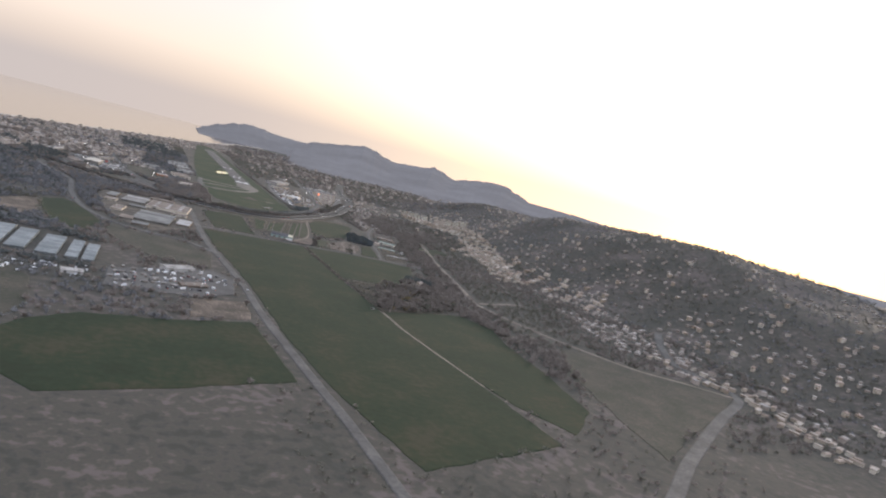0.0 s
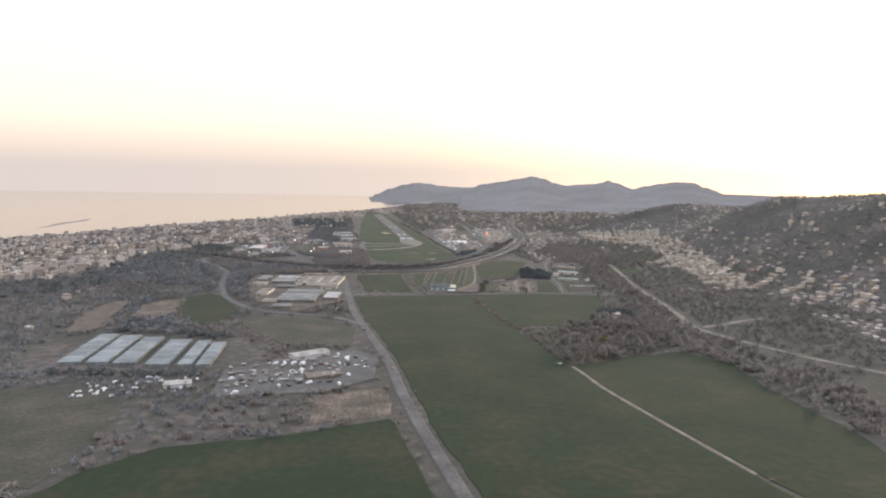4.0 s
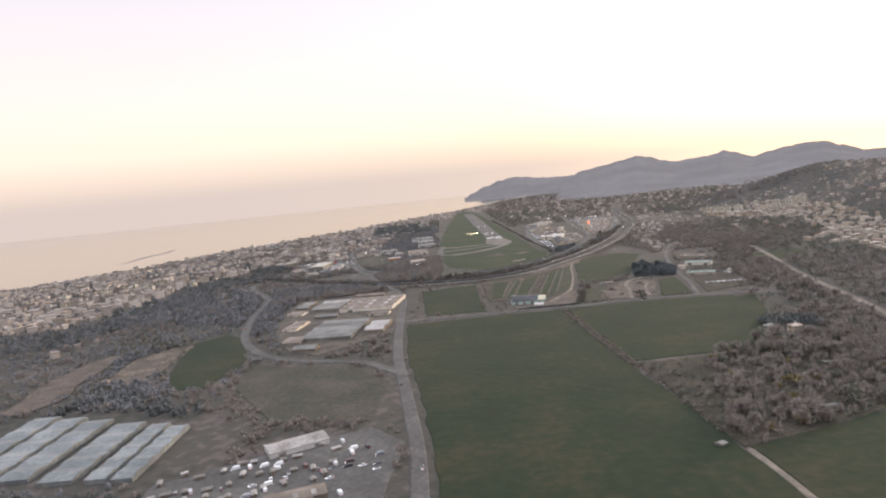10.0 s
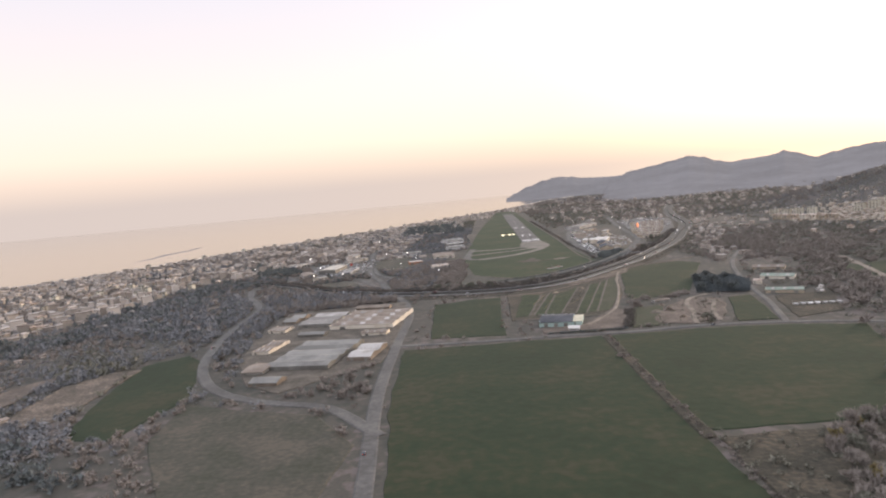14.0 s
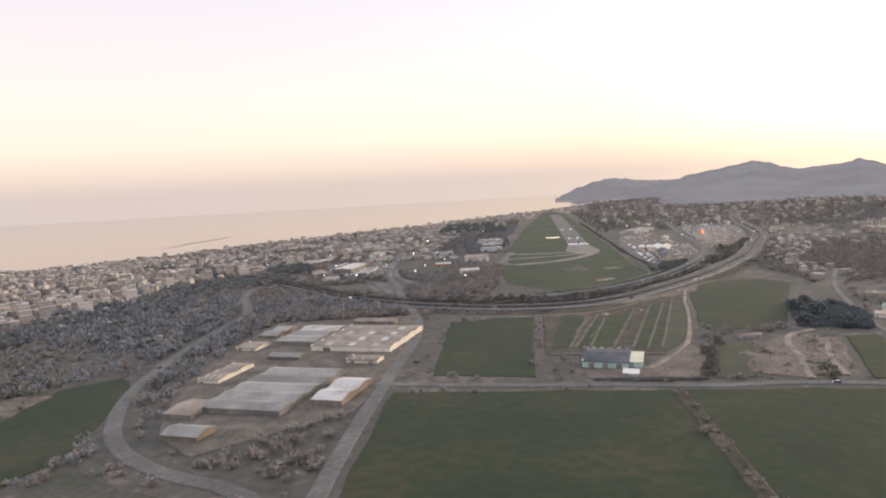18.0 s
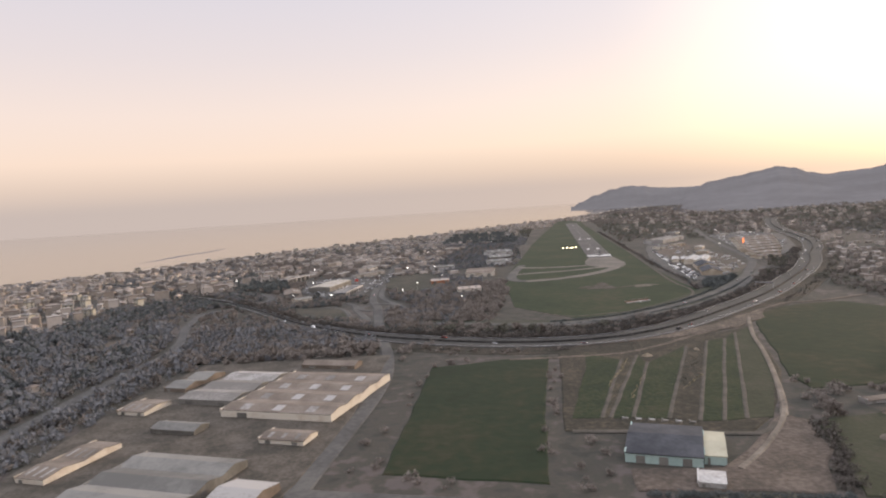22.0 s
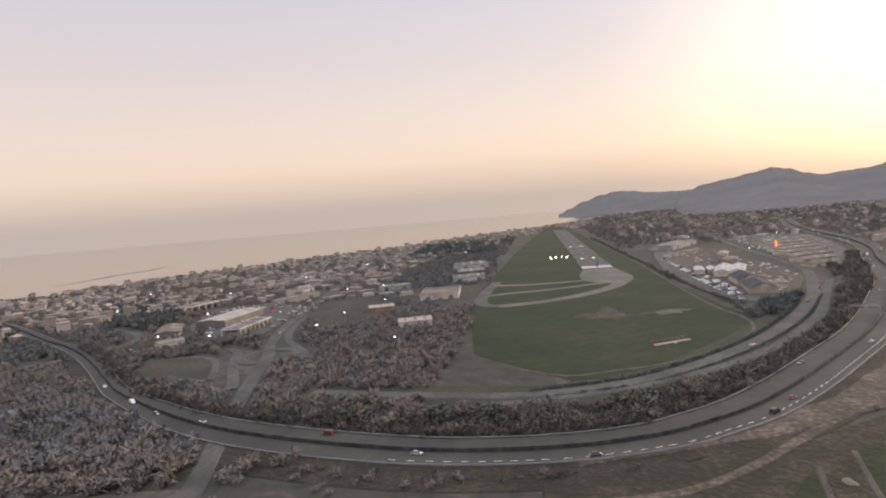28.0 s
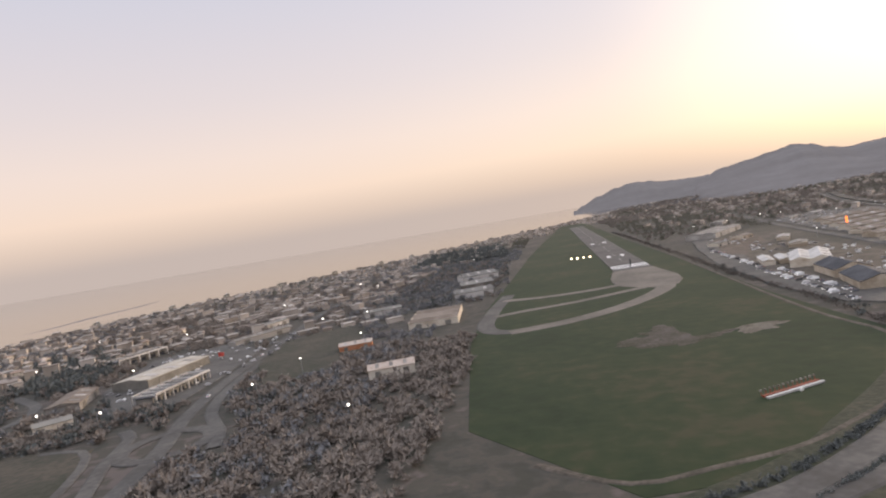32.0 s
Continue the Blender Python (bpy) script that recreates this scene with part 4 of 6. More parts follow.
def hall(name, w, d, h, walls, roof, label, x, y, turn, rise=1.6, bays=1, category="industrial hall", lights=True, z=None, doors=2):
    """A shed or hall with one or more pitched bays, gutters, roof lights and loading doors."""
    t = thing(name, label, category, x, y, height(x, y) if z is None else z, turn)
    h *= 0.56
    mark(x, y, max(w, d) / 2)
    bw = d / bays
    wb = Build()
    wb.box(0, 0, -1, w, d, h + 1)
    for k in range(bays):
        wb.prism(0, -d / 2 + (k + 0.5) * bw, h - 0.02, w, bw, rise - 0.14)
    wall = part("wall", wb, walls, t)
    strip_b = box_mesh("roof_light", w * 0.08, bw * 0.34, 0.12, M_PALEROOF)
    for k in range(bays):
        yy = -d / 2 + (k + 0.5) * bw
        r = Build()
        r.gable(0, yy, h, w, bw, rise, 0, 0, 0.25 if bays == 1 else 0.0)
        top = part("roof", r, roof, t)
        if lights:
            for fx in (-0.3, 0.0, 0.3):
                ob = part("roof_light", strip_b, None, top)
                ob.location = (w * fx, yy - bw * 0.24, h + rise * 0.5)
                ob.rotation_euler = (math.atan2(rise, bw / 2), 0, 0)
    dm = box_mesh("loading_door", min(4.5, w * 0.12), 0.2, min(4.2, h * 0.75), M_GREYROOF)
    for k in range(doors):
        ob = part("loading_door", dm, None, wall)
        place_on(ob, -w * 0.3 + k * w * 0.6 / max(1, doors - 1), -d / 2 - 0.05, 0, 0)
    part("parapet", box_mesh("parapet", 0.4, d + 0.4, 1.0, walls, h - 0.6), None, t).location = (-w / 2, 0, 0)
    return t


# farm buildings beside the country road
M_TEAL = material("pale_turquoise_wall", [(0.30, 0.40, 0.37), (0.40, 0.50, 0.46)], 0.2, fine=0.5)
M_RUST = material("orange_render", [(0.30, 0.12, 0.06), (0.40, 0.17, 0.09), (0.48, 0.24, 0.14)], 0.2, fine=0.5)
M_GREENROOF = material("pale_green_sheet_roof", [(0.144, 0.169, 0.137), (0.187, 0.216, 0.176), (0.238, 0.263, 0.220)], 0.12, fine=0.6)
M_CREAMROOF = material("cream_sheet_roof", [(0.34, 0.315, 0.23), (0.44, 0.41, 0.31)], 0.2, fine=0.5)
hall("farm_shed", 22, 26, 5.5, M_TEAL, M_DARKROOF, "farm shed with pale turquoise walls and dark roof", -30, -624, -0.2, 1.6, lights=False, doors=3)
hall("farm_annex", 6, 20, 5.0, M_TEAL, M_CREAMROOF, "narrow turquoise farm annex with cream slatted roof", -16, -627, -0.2, 0.8, lights=False, doors=1)
hall("store_shed", 7, 8, 3.4, M_WHITE, M_WHITE, "small white flat-roofed store shed by the farm gate", -22, -649, -0.2, 0.3, lights=False, doors=1)
for k in range(6):
    hall("cold_frame", 1.8, 0.9, 1.2, M_GREYROOF, M_PALEROOF, "low white cold frame at the strip ends", -39 + k * 4.4, -597 - k * 0.9, -0.2, 0.2, lights=False, doors=1, category="cold frame")
hall("low_barn", 13, 4, 2.6, M_WHITE, M_BROWNROOF, "low brown-roofed shed at the field edge", 52, -580, 0.28, 0.7, lights=False)
hall("barn", 25, 12, 4.5, M_WALL, M_GREENROOF, "barn with a pale green sheet roof by the conifer wood", 164, -520, -0.59, 1.4)
hall("barn", 25, 10, 4.5, M_WALL, M_GREENROOF, "barn with a dull green sheet roof beside the lane", 142, -580, -0.40, 1.2)
hall("farm_annex", 6, 5, 5.0, M_WALL, M_TILE, "small cream farmhouse with a tiled roof by the conifer wood", 140, -538, -0.5, 1.2, lights=False, doors=1)
for x, y, a in ((166, -582, 0.2), (171, -575, 1.3), (162, -592, 0.5)):
    hall("garden_shed", 4.5, 3, 2.6, M_WHITE, M_PALEROOF, "small white shed among the farm clutter", x, y, a, 0.5, lights=False, doors=1)
hall("barn", 26, 10, 4.0, M_WALL, M_BROWNROOF, "brown farm building among trees", 178, -470, -0.5, 1.6)
for k in range(7):
    hall("polytunnel", 2.4, 3.2, 1.8, M_WHITE, M_WHITE, "short white polytunnel in a row", 128 + k * 4.5, -627 - k * 0.5, -0.1, 0.6, lights=False, category="polytunnel", doors=1)
t = villa(8, 7, 2, "white two-storey farmhouse with hipped tile roof among trees")
place_on(t, 107, -803, 0, 0.3)
hall("garden_shed", 5, 3, 2.3, M_WHITE, M_PALEROOF, "small white garden shed beside the farmhouse", 100, -786, 0.4, 0.4, lights=False, doors=1)
hall("garden_shed", 7, 2.4, 2.2, M_WALL, M_GREYROOF, "long pale shed at the meadow edge", 56, -921, 0.15, 0.4, lights=False, doors=1)
hall("garden_shed", 3.5, 2.5, 2.0, M_GREYROOF, M_GREYROOF, "grey field hut in the meadow", 0, -946, 0.5, 0.3, lights=False, doors=1)
for x, y, a in ((70, -880, 0.4), (88, -866, 0.1), (44, -868, 0.7)):
    hall("garden_shed", 4, 2.5, 2.2, M_GREYROOF, M_GREYROOF, "small grey hut inside the wood", x, y, a, 0.4, lights=False, doors=1)

# works and halls beside the airfield
hall("works_hall", 78, 30, 9, M_WHITE, M_PALEROOF, "long pale works hall with a lit end", 110, 190, 1.0, 1.2, bays=2)
hall("works_hall", 34, 14, 7, M_WHITE, M_GREYROOF, "grey-roofed works hall behind the long hall", 150, 330, 1.15, 1.2)
M_ARCH = material("white_sheet_roof", [(0.36, 0.345, 0.32), (0.44, 0.425, 0.40), (0.52, 0.505, 0.48)], 0.15, fine=0.6)
hall("works_hall", 30, 7, 6, M_WALL, M_ARCH, "narrow works hall with a white roof", 74, -88, 1.4, 1.0)
hall("works_hall", 26, 7, 6, M_WALL, M_ARCH, "short works hall with a white roof", 83, -92, 1.4, 1.0)
hall("works_hall", 44, 22, 8, M_WALL, M_ARCH, "large works hall with a white arched roof", 93, -108, 1.25, 2.0, bays=2)
hall("works_hall", 32, 17, 8, M_WALL, M_DARKROOF, "works hall with dark blue-grey roof and cream gable", 87, -166, 1.50, 3.2, lights=False)
hall("works_hall", 34, 17, 7, M_WALL, M_DARKROOF, "works hall with dark roof and cream office front", 83, -205, 1.42, 3.0, lights=False)
hall("works_hall", 14, 9, 6, M_WALL, M_PALEROOF, "low cream works building beside the dark-roofed hall", 99, -196, 1.3, 1.0)
hall("works_hall", 16, 11, 6, M_WALL, M_GREYROOF, "small grey works hall", 84, 66, 0.6, 1.0)
hall("works_hall", 18, 12, 6, M_WALL, M_BROWNROOF, "brown-roofed works hall beside yard", 112, 100, 0.8, 1.2)
hall("works_hall", 18, 12, 6, M_WALL, M_GREYROOF, "grey works hall by the slip road", 118, -20, 1.2, 1.2)
hall("works_hall", 20, 9, 6, M_WALL, M_PALEROOF, "pale works hall by the slip road", 128, 40, 1.2, 1.0)
for k in range(8):
    hall("storage_hall", (64, 61, 58, 55, 52, 46, 36, 28)[k], 13, 5.0, M_WALL, M_BROWNROOF, "long brown-roofed storage hall in a row", 226 - k * 8.6, 158 - k * 36, 0.38, 1.8, category="storage hall")
hall("station_building", 30, 12, 5, M_WHITE, M_GREYROOF, "white service building inside the motorway bend", 205, 245, 0.9, 1.0)
hall("station_building", 22, 12, 5, M_WHITE, M_PALEROOF, "pale service building inside the motorway bend", 236, 262, 0.7, 1.0)

def framed_store(w, d, h, bays, mat, label, x, y, turn):
    """A low store whose front stands behind a row of tall portal frames."""
    t = thing("framed_store", label, "retail shed", x, y, height(x, y), turn)
    mark(x, y, w / 2)
    wall = part("wall", box_mesh("wall", w, d, h + 1, M_GREYROOF, -1), None, t)
    part("roof", box_mesh("roof", w + 0.4, d + 0.4, 0.4, M_DARKROOF, h), None, t)
    leg = box_mesh("portal_leg", 0.7, 0.7, h + 1.2, mat)
    n = bays + 1
    for k in range(n):
        for sy in (-1, 1):
            part("portal_leg", leg, None, t).location = (-w / 2 + k * w / bays, sy * (d / 2 + 2.0), 0)
        part("portal_beam", box_mesh("portal_beam", 0.7, d + 4.7, 0.7, mat, h + 1.2), None, t).location = (-w / 2 + k * w / bays, 0, 0)
    for sy in (-1, 1):
        part("fascia", box_mesh("fascia", w + 0.7, 0.8, 1.0, mat, h + 1.0), None, t).location = (0, sy * (d / 2 + 2.0), 0)
    pane = box_mesh("shop_window", w / bays * 0.7, 0.15, h * 0.6, M_GLASSDARK, 0.4)
    for k in range(bays):
        part("shop_window", pane, None, wall).location = (-w / 2 + (k + 0.5) * w / bays, -d / 2 - 0.06, 0)
    return t


M_TANROOF = material("sandy_sheet_roof", [(0.30, 0.27, 0.225), (0.38, 0.345, 0.29), (0.46, 0.425, 0.37)], 0.12, fine=0.6)
framed_store(44, 9, 3.0, 7, M_WHITE, "low dark store behind a row of cream portal frames", -252, -240, 1.52)
framed_store(40, 9, 3.6, 5, M_WHITE, "low store behind a row of white portal frames", -354, -120, 1.30)

# hangars and buildings on the other side of the airfield
hall("hangar", 34, 30, 10, M_WHITE, M_GREYROOF, "large pale hangar with wide doors", -134, 96, 0.35, 2.6, category="hangar")
hall("hangar", 28, 24, 8, M_PALEROOF, M_GREYROOF, "grey hangar beside the apron", -128, 30, 0.2, 2.2, category="hangar")
hall("hangar", 30, 22, 8, M_WHITE, M_GREYROOF, "white hangar behind the apron", -124, -28, 0.15, 2.0, category="hangar")
hall("hangar", 30, 52, 7, M_WALL, M_BROWNROOF, "wide low hangar with a dull brown roof beside the apron", -137, -126, 0.08, 0.9, bays=3, category="hangar", lights=False)
hall("office_building", 18, 10, 6, M_RUST, M_TILE, "orange-walled office building by the lot", -172, -190, 0.25, 1.2, category="office")
hall("office_building", 20, 11, 7, M_WALL, M_TILE, "orange-cream office building near the slip road", -134, -262, 0.25, 1.6, category="office")
hall("office_building", 15, 10, 7, M_WALL, M_GREYROOF, "cream office house below the motorway junction", -280, -287, 0.75, 1.2, category="office", lights=False)
hall("retail_shed", 54, 23, 9, M_GREYROOF, M_TANROOF, "large retail shed with a pale sandy roof and dark walls", -284, -198, 1.48, 1.2, bays=1, category="retail shed")
hall("retail_shed", 46, 9, 7, M_WHITE, M_PALEROOF, "long white retail building beside the main road", -272, -98, 1.05, 1.0, category="retail shed")
hall("retail_shed", 28, 11, 7, M_WHITE, M_GREYROOF, "grey-roofed retail building by road", -288, -40, 1.3, 1.0, category="retail shed")
hall("retail_shed", 38, 15, 7, M_PALEROOF, M_BROWNROOF, "brown-roofed warehouse among trees", -308, -240, 2.0, 1.4, category="warehouse")
hall("retail_shed", 28, 14, 7, M_WHITE, M_GREYROOF, "grey warehouse by the sports ground", -190, -60, 0.3, 1.0, category="warehouse")

# factory inside the loop road
FACTORY = [(-168, -566, 50, 58, 6, 4, "brown"), (-209, -553, 28, 46, 5, 3, "pale"), (-237, -540, 12, 30, 4, 2, "grey"), (-238, -580, 14, 16, 4, 1, "brown"), (-187, -668, 40, 64, 5, 5, "grey"),
           (-154, -672, 15, 34, 5, 2, "pale"), (-227, -638, 12, 32, 4, 2, "brown"), (-216, -694, 14, 20, 4, 1, "brown"), (-202, -722, 17, 12, 4, 1, "grey"), (-158, -616, 18, 10, 4, 1, "brown"), (-206, -606, 20, 9, 4, 1, "grey"), (-176, -514, 30, 9, 4, 1, "brown")]
ROOFS = {"pale": M_PALEROOF, "grey": M_GREYROOF, "brown": M_BROWNROOF}
for k, (x, y, w, d, h, bays, tone) in enumerate(FACTORY):
    hall("factory_hall", w, d, h, (M_WALL, M_GREYROOF, M_BROWNROOF)[k % 3], ROOFS[tone], ("cream", "grey", "brown")[k % 3] + " factory hall with a " + tone + " sheet roof", x, y, -0.16, 1.0 + 0.3 * (k % 3), bays=bays,
         category="factory", lights=k % 3 == 0, doors=1 + k % 2)

# greenhouses: rows of glazed bays
for k, (x, y) in enumerate(((-326, -868), (-308, -872), (-290, -878), (-268, -886), (-250, -890), (-238, -894))):
    hall("greenhouse", 14 if k < 3 else (15 if k == 3 else 9), 80 - 4 * k, 3.6, M_GREENHOUSE, M_GREENHOUSE, "long glazed greenhouse in a row of greenhouses", x, y, -0.02, 1.0, bays=1 if k == 9 else 5, lights=False, category="greenhouse", doors=1, z=0)
hall("market_hall", 26, 12, 5, M_WHITE, M_PALEROOF, "pale-roofed market hall beside the lot", -170, -905, 0.45, 1.0, category="market hall")
hall("market_hall", 15, 9, 4, M_WHITE, M_PALEROOF, "small white market building", -246, -962, 0.1, 0.7, category="market hall")
hall("market_hall", 22, 9, 4, M_BROWNROOF, M_BROWNROOF, "long brown market shed", -160, -955, 0.3, 0.8, category="market hall")

# villas over the hill and the valley edge, copied from a few models
MODELS = []
for w, d, st, wing in ((8, 6.2, 2, False), (9, 6, 1, True), (8, 6.5, 2, True), (7, 6, 1, False), (9.5, 6.5, 2, False)):
    MODELS.append(villa(w, d, st, "cream rendered villa with clay tile roof on the wooded hillside", wing, group="hillside villas"))
spots = []


def far_from(x, y, r):
    return all((x - a) ** 2 + (y - c) ** 2 > r * r for a, c in spots)


def scatter(n, gen, r, tries=60):
    out = []
    for _ in range(n):
        for _ in range(tries):
            x, y = gen()
            if free(x, y) and far_from(x, y, r) and y < coast(x) - 30:
                spots.append((x, y))
                mark(x, y, 2)
                out.append((x, y))
                break
    return out


def hill_spot():
    y = rng.uniform(-1250, 180)
    return rng.uniform(0, 1) ** 1.25 * 470 + 380 + 50 * math.sin(y * 0.01), y


used = set()
for x, y in scatter(175, hill_spot, 11):
    m = rng.randrange(len(MODELS))
    at = pose(x, y, height(x, y), 0, 0, rng.uniform(0, 360))
    if m not in used:
        MODELS[m].matrix_basis = at
        used.add(m)
    else:
        copy_thing(MODELS[m], at)

# terraced village of ochre houses at the foot of the hill
ROW = villa(15, 6, 2, "row of ochre terraced houses with clay tile roofs", group="village terraces", hip=0.4)
vill = []
for i in range(9):
    for j in range(5):
        x, y = 330 + j * 19 + i * 6 + rng.uniform(-4, 4), -430 - i * 44 + j * 14 + rng.uniform(-6, 6)
        vill.append((x, y, rng.choice((20, 110, 25, 15))))
first = True
for x, y, a in vill:
    if not free(x, y):
        continue
    mark(x, y, 8)
    spots.append((x, y))
    at = pose(x, y, height(x, y), 0, 0, a + rng.uniform(-8, 8))
    if first:
        ROW.matrix_basis = at
        first = False
    else:
        copy_thing(ROW, at)

# older village houses crowded below the hill
M_VILLAGE = material("village_walls", [(0.288, 0.240, 0.184), (0.381, 0.325, 0.253), (0.474, 0.415, 0.331), (0.577, 0.525, 0.442)], 0.05, island=True, fine=0.3)
M_VILLROOF = material("village_roofs", [(0.22, 0.17, 0.135), (0.285, 0.235, 0.19), (0.36, 0.315, 0.265)], 0.05, island=True, fine=0.3)
vb, vr = Build(), Build()
for poly, n in (([(296, -665), (345, -670), (425, -450), (480, -250), (520, -60), (440, -20), (430, -230), (370, -420)], 460), ([(400, -20), (520, 90), (560, -40), (450, -210)], 110), ([(300, -980), (345, -985), (372, -1060), (330, -1230), (296, -1210), (318, -1090)], 60)):
    k = 0
    for _ in range(n * 6):
        x = rng.uniform(min(p[0] for p in poly), max(p[0] for p in poly))
        y = rng.uniform(min(p[1] for p in poly), max(p[1] for p in poly))
        if k < n and inside(x, y, poly) and free(x, y) and far_from(x, y, 7):
            k += 1
            spots.append((x, y))
            mark(x, y, 3)
            z, w, d, h, a = height(x, y), rng.uniform(5, 10), rng.uniform(3.2, 4.4), rng.choice((2.0, 2.6, 3.4)), rng.choice((0.3, 1.9)) + rng.uniform(-0.25, 0.25)
            vb.box(x, y, z - 2, w, d, h + 2, a)
            vr.gable(x, y, z + h, w, d, d * 0.18, a, 0, 0.4, hip=0.8)
vt = tagged(new("village_houses", vb.mesh("village_houses", M_VILLAGE)), "crowded ochre and cream village houses below the hill", "village", kind="stuff")
part("roofs", vr, M_VILLROOF, vt)["kind"] = "stuff"

# apartment blocks of the village and the town along the coast
A = block(20, 9, 6, "cream apartment block with balconies at the foot of the hill", group="village apartment blocks")
B = block(16, 9, 4, "ochre apartment block with tile roof in the village", True, group="village apartment blocks")
C = block(12, 8, 3, "tall pale apartment block near the coast", group="coast apartment blocks")
first = [True, True, True]


def put(model, k, x, y, a):
    mark(x, y, 10)
    spots.append((x, y))
    at = pose(x, y, height(x, y), 0, 0, a)
    if first[k]:
        model.matrix_basis = at
        first[k] = False
    else:
        copy_thing(model, at)


for i in range(7):
    put(B, 1, 394 + i * 6.6, 4 - i * 15.5, -68 + rng.uniform(-3, 3))
for x, y, a in ((418, 68, -50), (431, 52, -52), (443, 37, -50), (457, 20, -54), (484, -66, -62), (497, -80, -60), (512, -92, -64)):
    put(A, 0, x, y, a)
for i in range(14):
    x = -640 + rng.uniform(0, 190)
    y = -360 + rng.uniform(0, 170)
    if far_from(x, y, 26):
        put(C, 2, x, y, rng.uniform(-30, 60))
for i in range(13):
    x = -700 + i * 52 + rng.uniform(-18, 18)
    y = coast(x) - 42 - rng.uniform(0, 25)
    put(C, 2, x, y, 45 + rng.uniform(-12, 12))

# town houses too many to count: near the coast, along the valley sides and far up the hill
town_b, town_r = Build(), Build()
PLAIN = []
for w, d, st, lab in ((9, 6.5, 2, "pale rendered town house with clay tile roof"), (7.5, 6, 1, "small cream bungalow with clay tile roof among trees"), (12, 7, 2, "long ochre town house with clay tile roof")):
    PLAIN.append(villa(w, d, st, lab, group="valley town houses"))
plain_used = set()
plain_left = [110]


def house_stuff(x, y, w, d, h, turn, flat=False):
    z = height(x, y)
    town_b.box(x, y, z - 2, w, d, h + 2, turn)
    if flat:
        town_r.box(x, y, z + h, w + 0.5, d + 0.5, 0.5, turn)
    else:
        town_r.gable(x, y, z + h, w, d, d * 0.2, turn, 0, 0.5, hip=1.5)


def coast_spot():
    x = rng.uniform(-900, 130)
    return x, coast(x) - 30 - rng.random() ** 1.5 * 420


TOWN_EDGE = [(-560, -600), (-530, -490), (-423, -448), (-294, -466), (-225, -415), (-63, -360), (60, -420)]


def town_edge(y):
    """How near to the valley's middle the town reaches."""
    for (y0, x0), (y1, x1) in zip(TOWN_EDGE, TOWN_EDGE[1:]):
        if y <= y1:
            return x0 + (x1 - x0) * (y - y0) / (y1 - y0)
    return TOWN_EDGE[-1][1]


def left_spot():
    y = rng.uniform(-530, 60)
    return rng.uniform(-900, town_edge(y)), y


def block_spot():
    """Taller blocks on the town's valley side."""
    y = rng.uniform(-500, -120)
    return town_edge(y) - rng.random() ** 1.4 * 120, y


def mid_spot():
    return rng.uniform(-420, -130), rng.uniform(-110, 700)


def right_far():
    x = rng.uniform(90, 900)
    return x, rng.uniform(330, 1900)


SHACKS = [(200, -250), (225, -230), (275, -90), (300, 20), (262, 10), (240, -80), (190, -205), (160, -390), (205, -385), (215, -350), (195, -260)]


def shacks():
    while True:
        x, y = rng.uniform(155, 302), rng.uniform(-395, 25)
        if inside(x, y, SHACKS):
            return x, y


def far_plain():
    x = rng.uniform(200, 1700)
    return x, rng.uniform(700, 1600)


def hill_far():
    while True:
        y = rng.uniform(-1400, 330)
        x = rng.uniform(390, 1000) + 40 * math.sin(y * 0.013)
        if noise.noise((x * 0.011, y * 0.011, 4.4)) + rng.uniform(-0.35, 0.35) > 0.05:
            return x, y


def foot_spot():
    while True:
        t = rng.random()
        x, y = 345 - 60 * t + rng.uniform(-15, 100), -700 - 280 * t
        if noise.noise((x * 0.016, y * 0.016, 9.1)) + rng.uniform(-0.3, 0.3) > 0:
            return x, y


def valley_spot():
    return rng.uniform(200, 380), rng.uniform(-120, 420)


def left_near():
    return rng.uniform(-620, -300), rng.uniform(-1000, -380)


